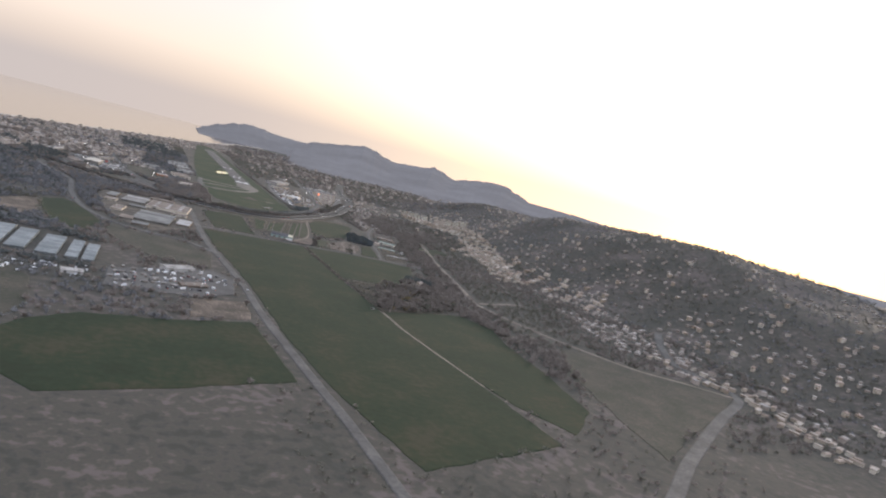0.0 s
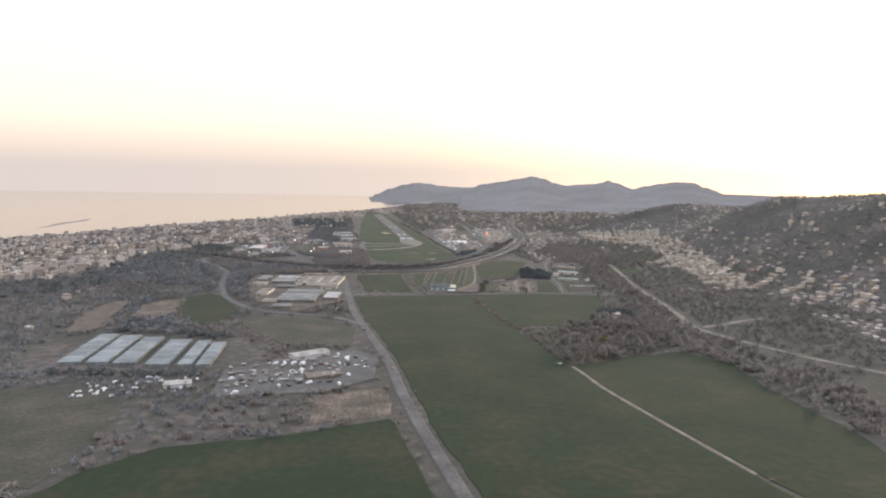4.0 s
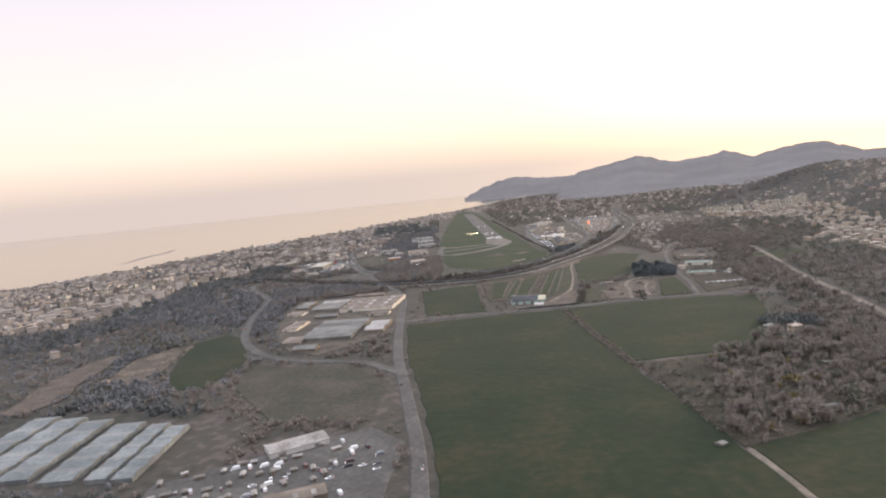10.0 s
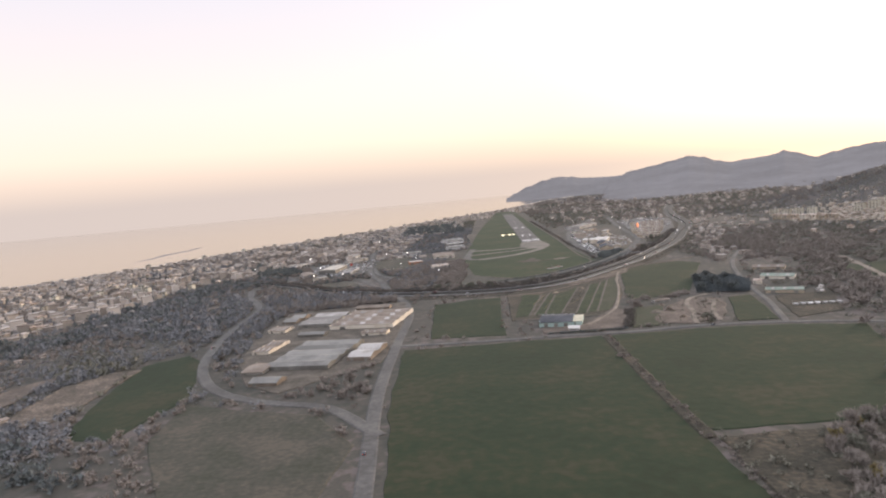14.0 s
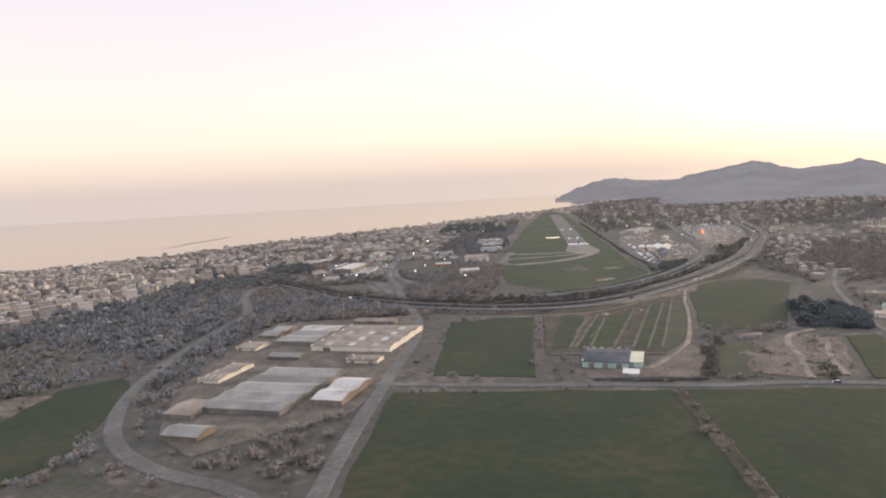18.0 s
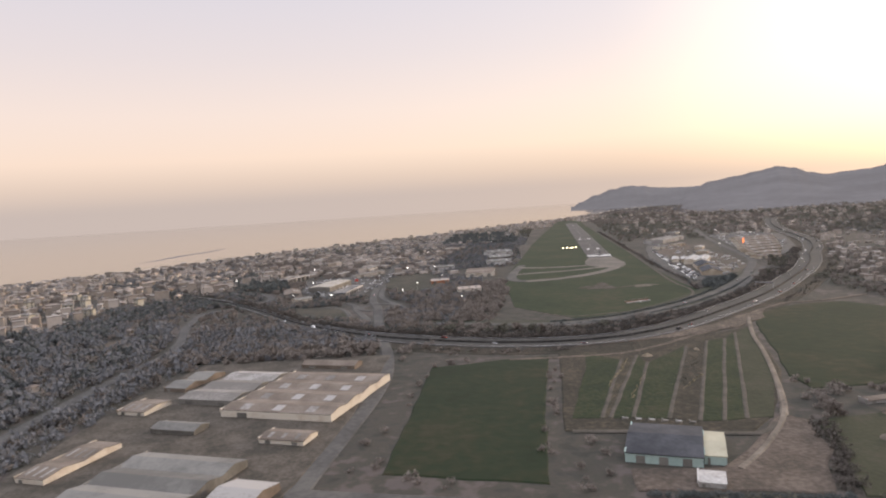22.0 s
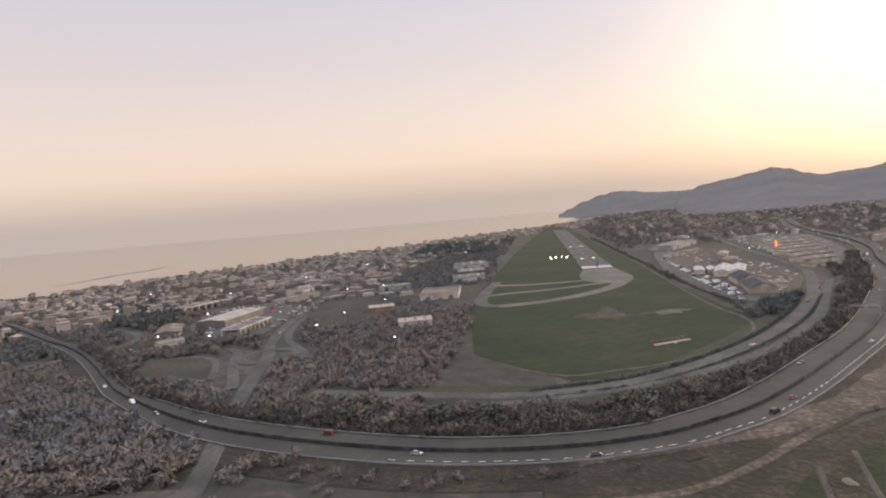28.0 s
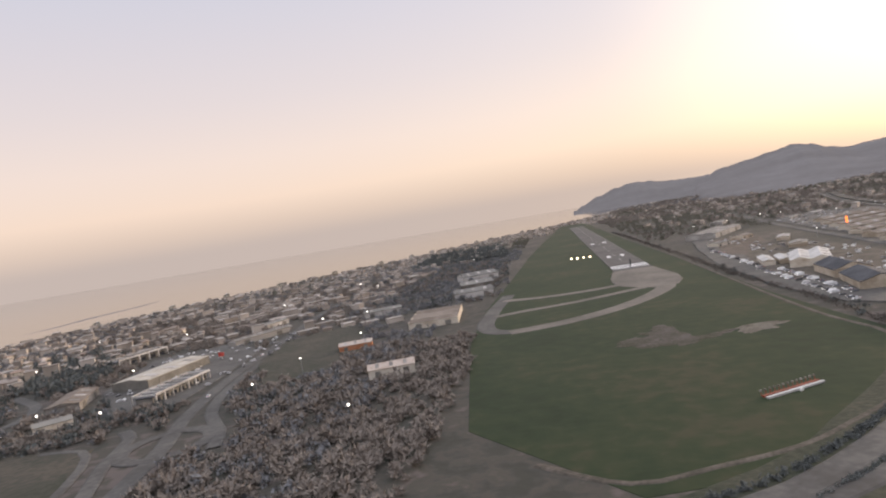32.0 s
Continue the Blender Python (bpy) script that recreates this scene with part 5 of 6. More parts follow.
for gen, n, r, big in ((block_spot, 60, 11, 1.0), (coast_spot, 1500, 8, 0.3), (left_spot, 900, 8.5, 0.25), (mid_spot, 420, 12, 0.6), (right_far, 760, 11, 0.45), (far_plain, 420, 12, 0.7), (shacks, 64, 9, 0.05), (hill_far, 1250, 7, 0.0), (foot_spot, 150, 6.5, 0.0), (valley_spot, 80, 11, 0.2), (left_near, 34, 16, 0.1)):
    for x, y in scatter(n, gen, r, 12):
        if gen is mid_spot and (inside(x, y, AIRFIELD) or (-205 < x < -95 and -95 < y < 340)):
            continue
        if gen in (left_near, valley_spot, mid_spot, left_spot) and plain_left[0] > 0 and rng.random() < 0.35:
            plain_left[0] -= 1
            k = rng.randrange(3)
            at = pose(x, y, height(x, y), 0, 0, rng.uniform(0, 360))
            if k in plain_used:
                copy_thing(PLAIN[k], at)
            else:
                PLAIN[k].matrix_basis = at
                plain_used.add(k)
        elif gen in (hill_far, foot_spot):
            house_stuff(x, y, rng.uniform(3.4, 6.4), rng.uniform(2.6, 3.6), rng.choice((1.6, 2.2, 3.0)), rng.uniform(0, math.pi))
        elif gen is block_spot:
            house_stuff(x, y, rng.uniform(7, 13), rng.uniform(5, 6.5), rng.choice((5, 6.5, 8, 9.5)), rng.choice((0.6, 0.75, 2.3)) + rng.uniform(-0.15, 0.15), True)
        elif gen is mid_spot and rng.random() < big:
            house_stuff(x, y, rng.uniform(6, 16), rng.uniform(4.5, 7), rng.choice((2.2, 2.8, 3.4)), rng.choice((0.6, 0.7, 2.25)) + rng.uniform(-0.1, 0.1), rng.random() < 0.8)
        elif rng.random() < big:
            house_stuff(x, y, rng.uniform(6, 13), rng.uniform(4, 6.5), rng.choice((3, 3.6, 4.5, 6)), rng.choice((0.6, 0.7, 2.2)) + rng.uniform(-0.2, 0.2), rng.random() < 0.7)
        else:
            house_stuff(x, y, rng.uniform(3.8, 5.8), rng.uniform(3.2, 4.2), rng.choice((2.0, 3.0, 3.8)), rng.uniform(0, math.pi))
for _ in range(24):
    x = 300 + rng.uniform(0, 90)
    y = -990 - rng.uniform(0, 230)
    if free(x, y):
        mark(x, y, 5)
        house_stuff(x, y, rng.uniform(6, 9), 5, 4, rng.uniform(0, 3))
tw = tagged(new("town_houses", town_b.mesh("town_houses", M_TOWN)), "crowded pale town houses spread along the coast and the hills", "town", kind="stuff")
part("roofs", town_r, M_TOWNROOF, tw)["kind"] = "stuff"

# ---- trees ----
def foliage(name, colors, soft=0.6):
    """Leaves and twigs: a crown takes light as a whole, so each leaf's normal leans upwards."""
    m = material(name, colors, 0.02, rough=1.0, island=True, fine=0.4, spec=0.1)
    nt = m.node_tree
    geo = nt.nodes.new("ShaderNodeNewGeometry")
    lean = nt.nodes.new("ShaderNodeMix")
    lean.data_type = "VECTOR"
    lean.inputs[0].default_value = soft
    nt.links.new(geo.outputs["Normal"], lean.inputs[4])
    lean.inputs[5].default_value = (0.0, 0.0, 1.0)
    unit = nt.nodes.new("ShaderNodeVectorMath")
    unit.operation = "NORMALIZE"
    nt.links.new(lean.outputs[1], unit.inputs[0])
    nt.links.new(unit.outputs[0], nt.nodes["Principled BSDF"].inputs["Normal"])
    return m


M_BARE = foliage("bare_twigs", [(0.188, 0.158, 0.134), (0.204, 0.172, 0.147), (0.221, 0.190, 0.162), (0.237, 0.205, 0.176)])
M_EVER = foliage("evergreen_leaves", [(0.079, 0.087, 0.085), (0.098, 0.103, 0.098), (0.120, 0.127, 0.118)])
M_OLIVE = foliage("olive_leaves", [(0.109, 0.103, 0.080), (0.130, 0.123, 0.095), (0.156, 0.146, 0.116)])
M_MIMOSA = foliage("yellow_mimosa", [(0.12, 0.098, 0.050), (0.175, 0.138, 0.066), (0.225, 0.170, 0.080)])
M_BARK = material("grey_bark", [(0.09, 0.075, 0.065), (0.15, 0.125, 0.11)], 1.5, fine=0.6)


def clumps(n, radius, size, lumps=5, flat=0.75, seed=1, spiky=False):
    """Corner points of n small leafy triangles filling an uneven crown round the origin."""
    r = np.random.default_rng(seed)
    centres = r.normal(size=(lumps, 3)) * np.array([0.45, 0.45, 0.32]) * radius
    pick = r.integers(0, lumps, n)
    d = r.normal(size=(n, 3))
    d /= np.linalg.norm(d, axis=1)[:, None]
    rad = radius * 0.62 * (0.55 + 0.5 * r.random(n)) if lumps > 1 else radius * (0.6 + 0.4 * r.random(n))
    p = centres[pick] + d * rad[:, None] * np.array([1, 1, flat])
    if spiky:
        a = d * np.array([1, 1, 0.8]) + r.normal(size=(n, 3)) * 0.35 + np.array([0, 0, 0.35])
        a /= np.linalg.norm(a, axis=1)[:, None]
        b = np.cross(a, r.normal(size=(n, 3)))
        b /= np.linalg.norm(b, axis=1)[:, None]
        ln = size * (0.7 + 0.7 * r.random(n))[:, None]
        tri = np.stack([p - a * ln * 0.5 - b * 0.13, p - a * ln * 0.5 + b * 0.13, p + a * ln], 1)
    else:
        tri = p[:, None, :] + r.normal(size=(n, 3, 3)) * size * 0.55
    return tri


def tri_mesh(name, tri, mat):
    me = bpy.data.meshes.new(name)
    n = len(tri)
    me.vertices.add(3 * n)
    me.vertices.foreach_set("co", tri.reshape(-1).astype(np.float32))
    me.loops.add(3 * n)
    me.loops.foreach_set("vertex_index", np.arange(3 * n, dtype=np.int32))
    me.polygons.add(n)
    me.polygons.foreach_set("loop_start", np.arange(0, 3 * n, 3, dtype=np.int32))
    me.update(calc_edges=True)
    me.validate()
    me.materials.append(mat)
    return me


def limb(b, p, q, r0, r1, k=5):
    p, q = Vector(p), Vector(q)
    d = (q - p).normalized()
    s = d.orthogonal().normalized()
    u = d.cross(s)
    vs = []
    for c, r in ((p, r0), (q, r1)):
        for i in range(k):
            a = i * math.tau / k
            vs.append(tuple(c + (s * math.cos(a) + u * math.sin(a)) * r))
    b.add(vs, [(i, (i + 1) % k, k + (i + 1) % k, k + i) for i in range(k)])


def tree_model(kind, h, seed, label, group):
    t = thing("tree", label, "tree", group=group)
    r = random.Random(seed)
    b = Build()
    fork = h * (0.35 if kind != "cypress" else 0.2)
    limb(b, (0, 0, -0.5), (r.uniform(-.2, .2), r.uniform(-.2, .2), fork), h * 0.03, h * 0.02)
    if kind == "cypress":
        limb(b, (0, 0, fork), (0, 0, h * 0.9), h * 0.02, 0.05)
    else:
        for k in range(6):
            a = k * math.tau / 6 + r.uniform(-.4, .4)
            limb(b, (0, 0, fork), (math.cos(a) * h * 0.24, math.sin(a) * h * 0.24, h * r.uniform(0.6, 0.86)), h * 0.016, 0.04, 4)
    part("trunk", b, M_BARK, t)
    if kind == "bare":
        tri = clumps(420, h * 0.36, h * 0.11, 6, 0.85, seed, True)
        mat = M_BARE
    elif kind == "cypress":
        tri = clumps(260, h * 0.5, 0.8, 1, 1.0, seed)
        tri[:, :, :2] *= 0.22
        mat = M_EVER
    elif kind == "pine":
        tri = clumps(320, h * 0.40, 1.0, 6, 0.45, seed)
        mat = M_EVER
    elif kind == "mimosa":
        tri = clumps(240, h * 0.42, 0.8, 5, 0.7, seed)
        mat = M_MIMOSA
    else:
        tri = clumps(300, h * 0.42, 0.85, 6, 0.75, seed)
        mat = M_OLIVE
    tri = tri + np.array([0, 0, h * (0.62 if kind != "cypress" else 0.55)])
    part("crown", tri_mesh("crown", tri, mat), None, t)
    return t


TREES = {
    "bare": [tree_model("bare", h, s, "bare grey-brown winter tree with fine twigs", "bare valley trees") for h, s in ((8.5, 1), (7, 2), (10, 3), (6, 4))],
    "pine": [tree_model("pine", h, s, "dark evergreen pine with an uneven crown", "dark pines") for h, s in ((9, 5), (7.5, 6))],
    "olive": [tree_model("olive", h, s, "dull olive-green broadleaf tree", "olive-green trees") for h, s in ((5, 7), (6.5, 8))],
    "mimosa": [tree_model("mimosa", h, s, "small yellow flowering mimosa tree in the wood", "mimosa trees") for h, s in ((4, 9), (4.8, 10))],
    "cypress": [tree_model("cypress", h, s, "slim dark cypress tree", "cypress trees") for h, s in ((9, 11), (7, 12))],
}
used_trees = set()


def plant(kind, x, y):
    k = rng.randrange(len(TREES[kind]))
    s = rng.uniform(0.75, 1.2)
    at = pose(x, y, height(x, y), 0, 0, rng.uniform(0, 360)) @ Matrix.Diagonal((s, s, s * rng.uniform(0.9, 1.1), 1))
    if (kind, k) in used_trees:
        ob = copy_thing(TREES[kind][k], pose(0, 0, 0))
        ob.matrix_basis = at
    else:
        TREES[kind][k].matrix_basis = at
        used_trees.add((kind, k))


def along(pts, spread, n):
    line = curve_points(pts, 4)
    out = []
    for _ in range(n):
        i = rng.randrange(len(line) - 1)
        p = line[i].lerp(line[i + 1], rng.random())
        out.append((p.x + rng.gauss(0, spread), p.y + rng.gauss(0, spread)))
    return out


def within(poly, n):
    xs, ys = [p[0] for p in poly], [p[1] for p in poly]
    out = []
    while len(out) < n:
        x, y = rng.uniform(min(xs), max(xs)), rng.uniform(min(ys), max(ys))
        if inside(x, y, poly):
            out.append((x, y))
    return out


mark(108, -802, 15)
mark(98, -790, 8)
WOOD = [(4, -834), (62, -832), (98, -812), (112, -780), (134, -790), (128, -850), (112, -905), (60, -934), (4, -944), (2, -900)]
CONIFERS = [(86, -559), (121, -570), (139, -526), (136, -496), (106, -482)]
THICKET = [(36, -845), (67, -818), (98, -806), (112, -780), (134, -790), (128, -850), (112, -905), (60, -932), (8, -950), (8, -935), (20, -900)]
BELT = [(285, -340), (240, -480), (196, -620), (164, -735), (142, -820), (128, -890), (128, -950), (140, -1020), (142, -1090)]
HEDGE = [(-5, -672), (-3, -733), (-1, -789), (2, -840), (5, -891), (6, -932)]
BANK = [(-180, -425), (-110, -441), (-60, -446), (-16, -430), (6, -412), (30, -384), (62, -340), (92, -292), (118, -244), (142, -196)]
MEDIAN2 = [(112, -245), (135, -205), (150, -180), (170, -130), (200, -60), (228, 20)]
for kind, places in (("bare", within(THICKET, 84)), ("bare", along(BELT, 14, 40)), ("bare", along(BANK, 4, 16)), ("pine", within(CONIFERS, 12)), ("olive", within(THICKET, 16)), ("mimosa", within(THICKET, 22)), ("mimosa", within([(30, -875), (72, -858), (82, -898), (52, -925), (14, -938)], 12)),
                     ("olive", along(BANK, 4, 14)), ("olive", along(MEDIAN2, 6, 14)), 
                     ("cypress", [(-12, -616), (26, -572), (-380, -800), (-372, -790), (-360, -778), (-350, -790)]), ("bare", along([(-118, -1000), (-126, -850), (-140, -700), (-146, -520)], 8, 16)),
                     ("olive", along([(45, -655), (95, -655)], 5, 8)), ("bare", along([(24, -660), (30, -590), (36, -575)], 2, 8))):
    for x, y in places:
        if free(x, y):
            plant(kind, x, y)

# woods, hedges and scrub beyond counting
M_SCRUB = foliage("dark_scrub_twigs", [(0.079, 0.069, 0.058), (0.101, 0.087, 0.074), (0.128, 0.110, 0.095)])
# far leaves: distance haze put into the colour, paler and greyer than near ones
M_GROVE = foliage("hazed_grey_leaves", [(0.148, 0.148, 0.150), (0.158, 0.158, 0.160), (0.170, 0.169, 0.171), (0.183, 0.181, 0.183)])
M_CONIFER = foliage("conifer_needles", [(0.068, 0.077, 0.079), (0.082, 0.092, 0.094), (0.104, 0.113, 0.114)])
SOFT = {"conifer": [], "grove": [], "bare": [], "ever": [], "olive": [], "scrub": []}
BASES = {k: [clumps(n, 1.0, s, 4, 0.8, 40 + i, k == "bare") for i in range(6)] for k, n, s in (("bare", 72, 0.40), ("ever", 40, 0.38), ("olive", 36, 0.38), ("scrub", 40, 0.32), ("grove", 40, 0.36), ("conifer", 44, 0.34))}


def brush(kind, x, y, r, tall=1.0, check=True):
    if (check and not free(x, y)) or y > coast(x) - 8:
        return
    base = BASES[kind][rng.randrange(6)]
    a = rng.uniform(0, math.tau)
    c, s = math.cos(a), math.sin(a)
    m = np.array([[c, s, 0], [-s, c, 0], [0, 0, tall]]) * r
    SOFT[kind].append(base @ m + np.array([x, y, height(x, y) + r * tall * 0.75]))


def fill(kind, places, r0, r1, tall=1.0, check=True):
    for x, y in places:
        brush(kind, x, y, rng.uniform(r0, r1), tall, check)


fill("bare", within(THICKET, 430), 1.2, 2.2, 1.9)
fill("olive", within(WOOD, 150), 0.5, 1.6)
fill("ever", within([(96, -776), (112, -770), (134, -782), (132, -800), (118, -792)], 46), 1.8, 3.0, 1.3, check=False)
fill("scrub", within(WOOD, 90), 0.5, 1.3)
fill("conifer", within(CONIFERS, 1200), 1.1, 1.35, 1.5, check=False)
fill("bare", along(BELT, 17, 900), 1.7, 3.4, 1.3)
fill("ever", along(BANK, 5, 150), 1.4, 2.6)
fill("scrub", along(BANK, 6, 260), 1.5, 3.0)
fill("olive", along(MEDIAN2, 8, 160), 1.2, 2.6)
fill("scrub", along(HEDGE, 1.2, 260), 0.4, 1.0, check=False)
fill("bare", along(HEDGE, 1.4, 60), 0.5, 1.2, check=False)
fill("scrub", along([(52, -300), (53, -220), (48, -120), (45, 60), (42, 260), (38, 520)], 1.6, 620), 0.6, 1.5, check=False)
fill("ever", along([(52, -300), (53, -220), (48, -120), (44, 60), (40, 260), (36, 520)], 2.5, 90), 1.0, 2.2)
fill("ever", along([(95, -237), (82, -252), (70, -268), (62, -296)], 4, 170), 1.6, 3.2)
fill("ever", within([(-255, 352), (-272, 630), (-150, 625), (-118, 332)], 900), 3, 5, 1.2)
SIDEWOOD = [(-266, 358), (-120, 310), (-104, 90), (-96, -40), (-112, -66), (-150, -66), (-185, -92), (-210, -20), (-206, 90), (-200, 220)]
fill("ever", within(SIDEWOOD, 260), 1.8, 3.4)
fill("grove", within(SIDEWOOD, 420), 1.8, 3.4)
fill("bare", within(SIDEWOOD, 200), 1.4, 2.6, 1.3)
LEFTWOOD = [(-490, -440), (-414, -374), (-333, -392), (-300, -480), (-300, -590), (-393, -560)]
fill("ever", within(LEFTWOOD, 130), 2.5, 4.5, 1.1)
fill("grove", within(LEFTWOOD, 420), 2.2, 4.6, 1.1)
EDGEWOOD = [(-552, -562), (-484, -542), (-440, -423), (-458, -300), (-400, -215), (-316, -258), (-372, -320), (-385, -443), (-402, -525), (-425, -610), (-520, -650)]
fill("ever", within(EDGEWOOD, 420), 2.2, 4.2, 1.0)
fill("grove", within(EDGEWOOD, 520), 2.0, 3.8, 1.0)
fill("bare", within([(-260, -470), (-150, -470), (-140, -490), (-250, -500), (-290, -520)], 120), 2, 4)
fill("ever", along([(-330, -815), (-300, -800), (-270, -830), (-240, -850)], 5, 90), 2, 3.4)
fill("ever", along([(-335, -925), (-290, -935), (-260, -938), (-236, -942)], 3, 70), 1.6, 2.8)
fill("olive", along([(-380, -640), (-340, -660), (-300, -690), (-330, -780)], 14, 160), 2, 3.6)
fill("bare", along([(-116, -480), (-60, -486), (0, -470), (40, -445)], 2.5, 90), 0.8, 1.6)
fill("olive", along([(-40, -658), (10, -661), (60, -658), (96, -662)], 1.4, 80), 0.9, 1.7)
fill("bare", along([(24, -655), (30, -600), (36, -570), (60, -566), (86, -556)], 2.0, 90), 1.2, 2.4)
fill("olive", within([(36, -618), (69, -578), (94, -584), (76, -648), (34, -654)], 60), 0.5, 1.1, check=False)
fill("scrub", along([(24, -602), (21, -618), (18, -634), (11, -654)], 1.6, 110), 0.8, 1.8, check=False)
fill("ever", along([(-40, -657), (-18, -657.5), (-3, -658), (10, -658)], 0.5, 150), 0.6, 1.1, check=False)
fill("olive", within([(4, -488), (14, -484), (-6, -560), (-16, -560)], 110), 0.3, 0.7, check=False)
fill("bare", along([(128, -560), (150, -470), (175, -395)], 4, 60), 1.4, 2.8)


def cloud(n, box, kinds, r0, r1, grain=0.006, cut=-0.15, tall=1.0):
    """Scrub and trees in clumps over a stretch of country."""
    x0, x1, y0, y1 = box
    for _ in range(n):
        x, y = rng.uniform(x0, x1), rng.uniform(y0, y1)
        v = noise.noise((x * grain, y * grain, 3.3))
        if v < cut + rng.uniform(-0.25, 0.1):
            continue
        k = kinds[0] if noise.noise((x * grain * 0.7, y * grain * 0.7, 8.1)) + rng.uniform(-0.35, 0.35) > 0 else kinds[1]
        brush(k, x, y, rng.uniform(r0, r1), tall)


cloud(7540, (150, 420, -1200, -60), ("bare", "olive"), 1.2, 2.9, cut=-0.35)
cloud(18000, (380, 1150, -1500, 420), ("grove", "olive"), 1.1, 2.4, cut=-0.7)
cloud(9425, (-640, -140, -1150, -380), ("bare", "grove"), 1.2, 2.8, cut=-0.4)
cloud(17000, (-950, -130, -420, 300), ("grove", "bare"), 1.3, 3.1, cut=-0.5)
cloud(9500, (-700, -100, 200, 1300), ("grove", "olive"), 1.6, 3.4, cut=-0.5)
cloud(7600, (50, 900, 200, 1500), ("bare", "olive"), 1.8, 3.6, cut=-0.6)
cloud(700, (60, 700, 1400, 1900), ("grove", "bare"), 3, 6, cut=-0.4)
cloud(2800, (-130, 160, -1300, -470), ("bare", "olive"), 0.8, 1.9, cut=-0.2)
cloud(2465, (-280, -100, -480, -200), ("bare", "ever"), 1.4, 3.2, cut=-0.5)
cloud(900, (900, 2000, 400, 1700), ("grove", "bare"), 3, 6, cut=-0.5)
cloud(3600, (1000, 2100, -2000, 420), ("grove", "olive"), 4, 8, cut=-0.9)
fill("ever", within([(-358, -238), (-410, -170), (-472, -82), (-435, -25), (-360, -130), (-322, -205)], 420), 2.2, 4.2, 1.1)
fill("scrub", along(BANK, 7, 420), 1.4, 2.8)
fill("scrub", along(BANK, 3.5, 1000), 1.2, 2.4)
fill("bare", along(BANK, 3.5, 160), 1.2, 2.4)
fill("ever", along(BANK, 3.0, 160), 1.2, 2.4)
INNER = mline[44:150]
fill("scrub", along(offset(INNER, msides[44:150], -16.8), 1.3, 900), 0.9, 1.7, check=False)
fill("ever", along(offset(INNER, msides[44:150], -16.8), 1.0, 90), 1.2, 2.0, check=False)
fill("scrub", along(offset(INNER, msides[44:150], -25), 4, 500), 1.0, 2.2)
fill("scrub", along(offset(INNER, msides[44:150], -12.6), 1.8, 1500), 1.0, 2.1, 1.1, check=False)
fill("bare", along(offset(INNER, msides[44:150], -13.0), 1.8, 160), 1.0, 2.0, 1.2, check=False)
fill("ever", along(offset(mline, msides, 22)[20:52], 4, 180), 2.0, 3.4, 1.2)
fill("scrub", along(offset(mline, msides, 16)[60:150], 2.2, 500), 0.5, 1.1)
SLIP = curve_points([(-62, -419), (-29, -409), (-14, -400), (-3, -391), (14, -375), (34, -353), (56, -323), (79, -285), (103, -237)], 6)
fill("ever", along(offset(SLIP, sides(SLIP), 4.6), 0.3, 420), 0.5, 0.85, check=False)
fill("ever", along(offset(SLIP, sides(SLIP), -5.6), 0.5, 520), 0.6, 1.0, check=False)
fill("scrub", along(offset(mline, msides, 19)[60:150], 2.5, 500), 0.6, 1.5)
fill("olive", along(offset(mline, msides, 21)[60:150], 3, 160), 0.5, 1.2)
LOOPWOOD = [(-300, -600), (-262, -640), (-250, -690), (-258, -600), (-256, -500), (-200, -480), (-140, -476), (-132, -440), (-260, -418), (-330, -420), (-300, -480)]
fill("grove", within(LOOPWOOD, 620), 1.8, 3.8, 1.15)
fill("scrub", within(LOOPWOOD, 200), 1.6, 3.2, 1.1)
fill("grove", within([(-256, -490), (-146, -500), (-146, -690), (-200, -705), (-256, -640)], 420), 1.2, 2.8, 1.1)
fill("grove", along([(-350, -640), (-330, -720), (-300, -800), (-262, -800)], 12, 220), 2.0, 3.8)
fill("bare", within([(150, -400), (215, -400), (300, -200), (200, -180)], 420), 1.4, 2.8, 1.1)
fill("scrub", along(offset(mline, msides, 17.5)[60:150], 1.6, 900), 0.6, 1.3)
fill("ever", along(offset(mline, msides, 18)[60:150], 2.2, 120), 0.6, 1.3)
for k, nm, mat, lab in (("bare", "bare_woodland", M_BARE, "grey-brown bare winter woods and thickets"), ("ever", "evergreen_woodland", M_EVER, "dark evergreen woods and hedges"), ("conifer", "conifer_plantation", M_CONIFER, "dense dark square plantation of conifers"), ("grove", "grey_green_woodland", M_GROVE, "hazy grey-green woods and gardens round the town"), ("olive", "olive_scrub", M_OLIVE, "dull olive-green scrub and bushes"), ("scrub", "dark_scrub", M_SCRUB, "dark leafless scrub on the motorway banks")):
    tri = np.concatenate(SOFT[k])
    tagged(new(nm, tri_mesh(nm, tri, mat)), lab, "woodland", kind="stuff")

# ---- vehicles ----
M_CAR = material("car_paint", [(0.035, 0.035, 0.04), (0.12, 0.05, 0.045), (0.16, 0.17, 0.19), (0.42, 0.42, 0.43), (0.66, 0.66, 0.66), (0.74, 0.74, 0.73)], 0.01, rough=0.35, spread=1.0, fine=0.05, spec=0.5)
M_TYRE = material("black_rubber", [(0.02, 0.02, 0.02), (0.035, 0.035, 0.035)], 2.0)
M_HEADLAMP = lit("headlamp_glass", (1.0, 0.95, 0.85), 2.5)
M_TAIL = lit("tail_lamp_glass", (0.7, 0.05, 0.03), 1.2)


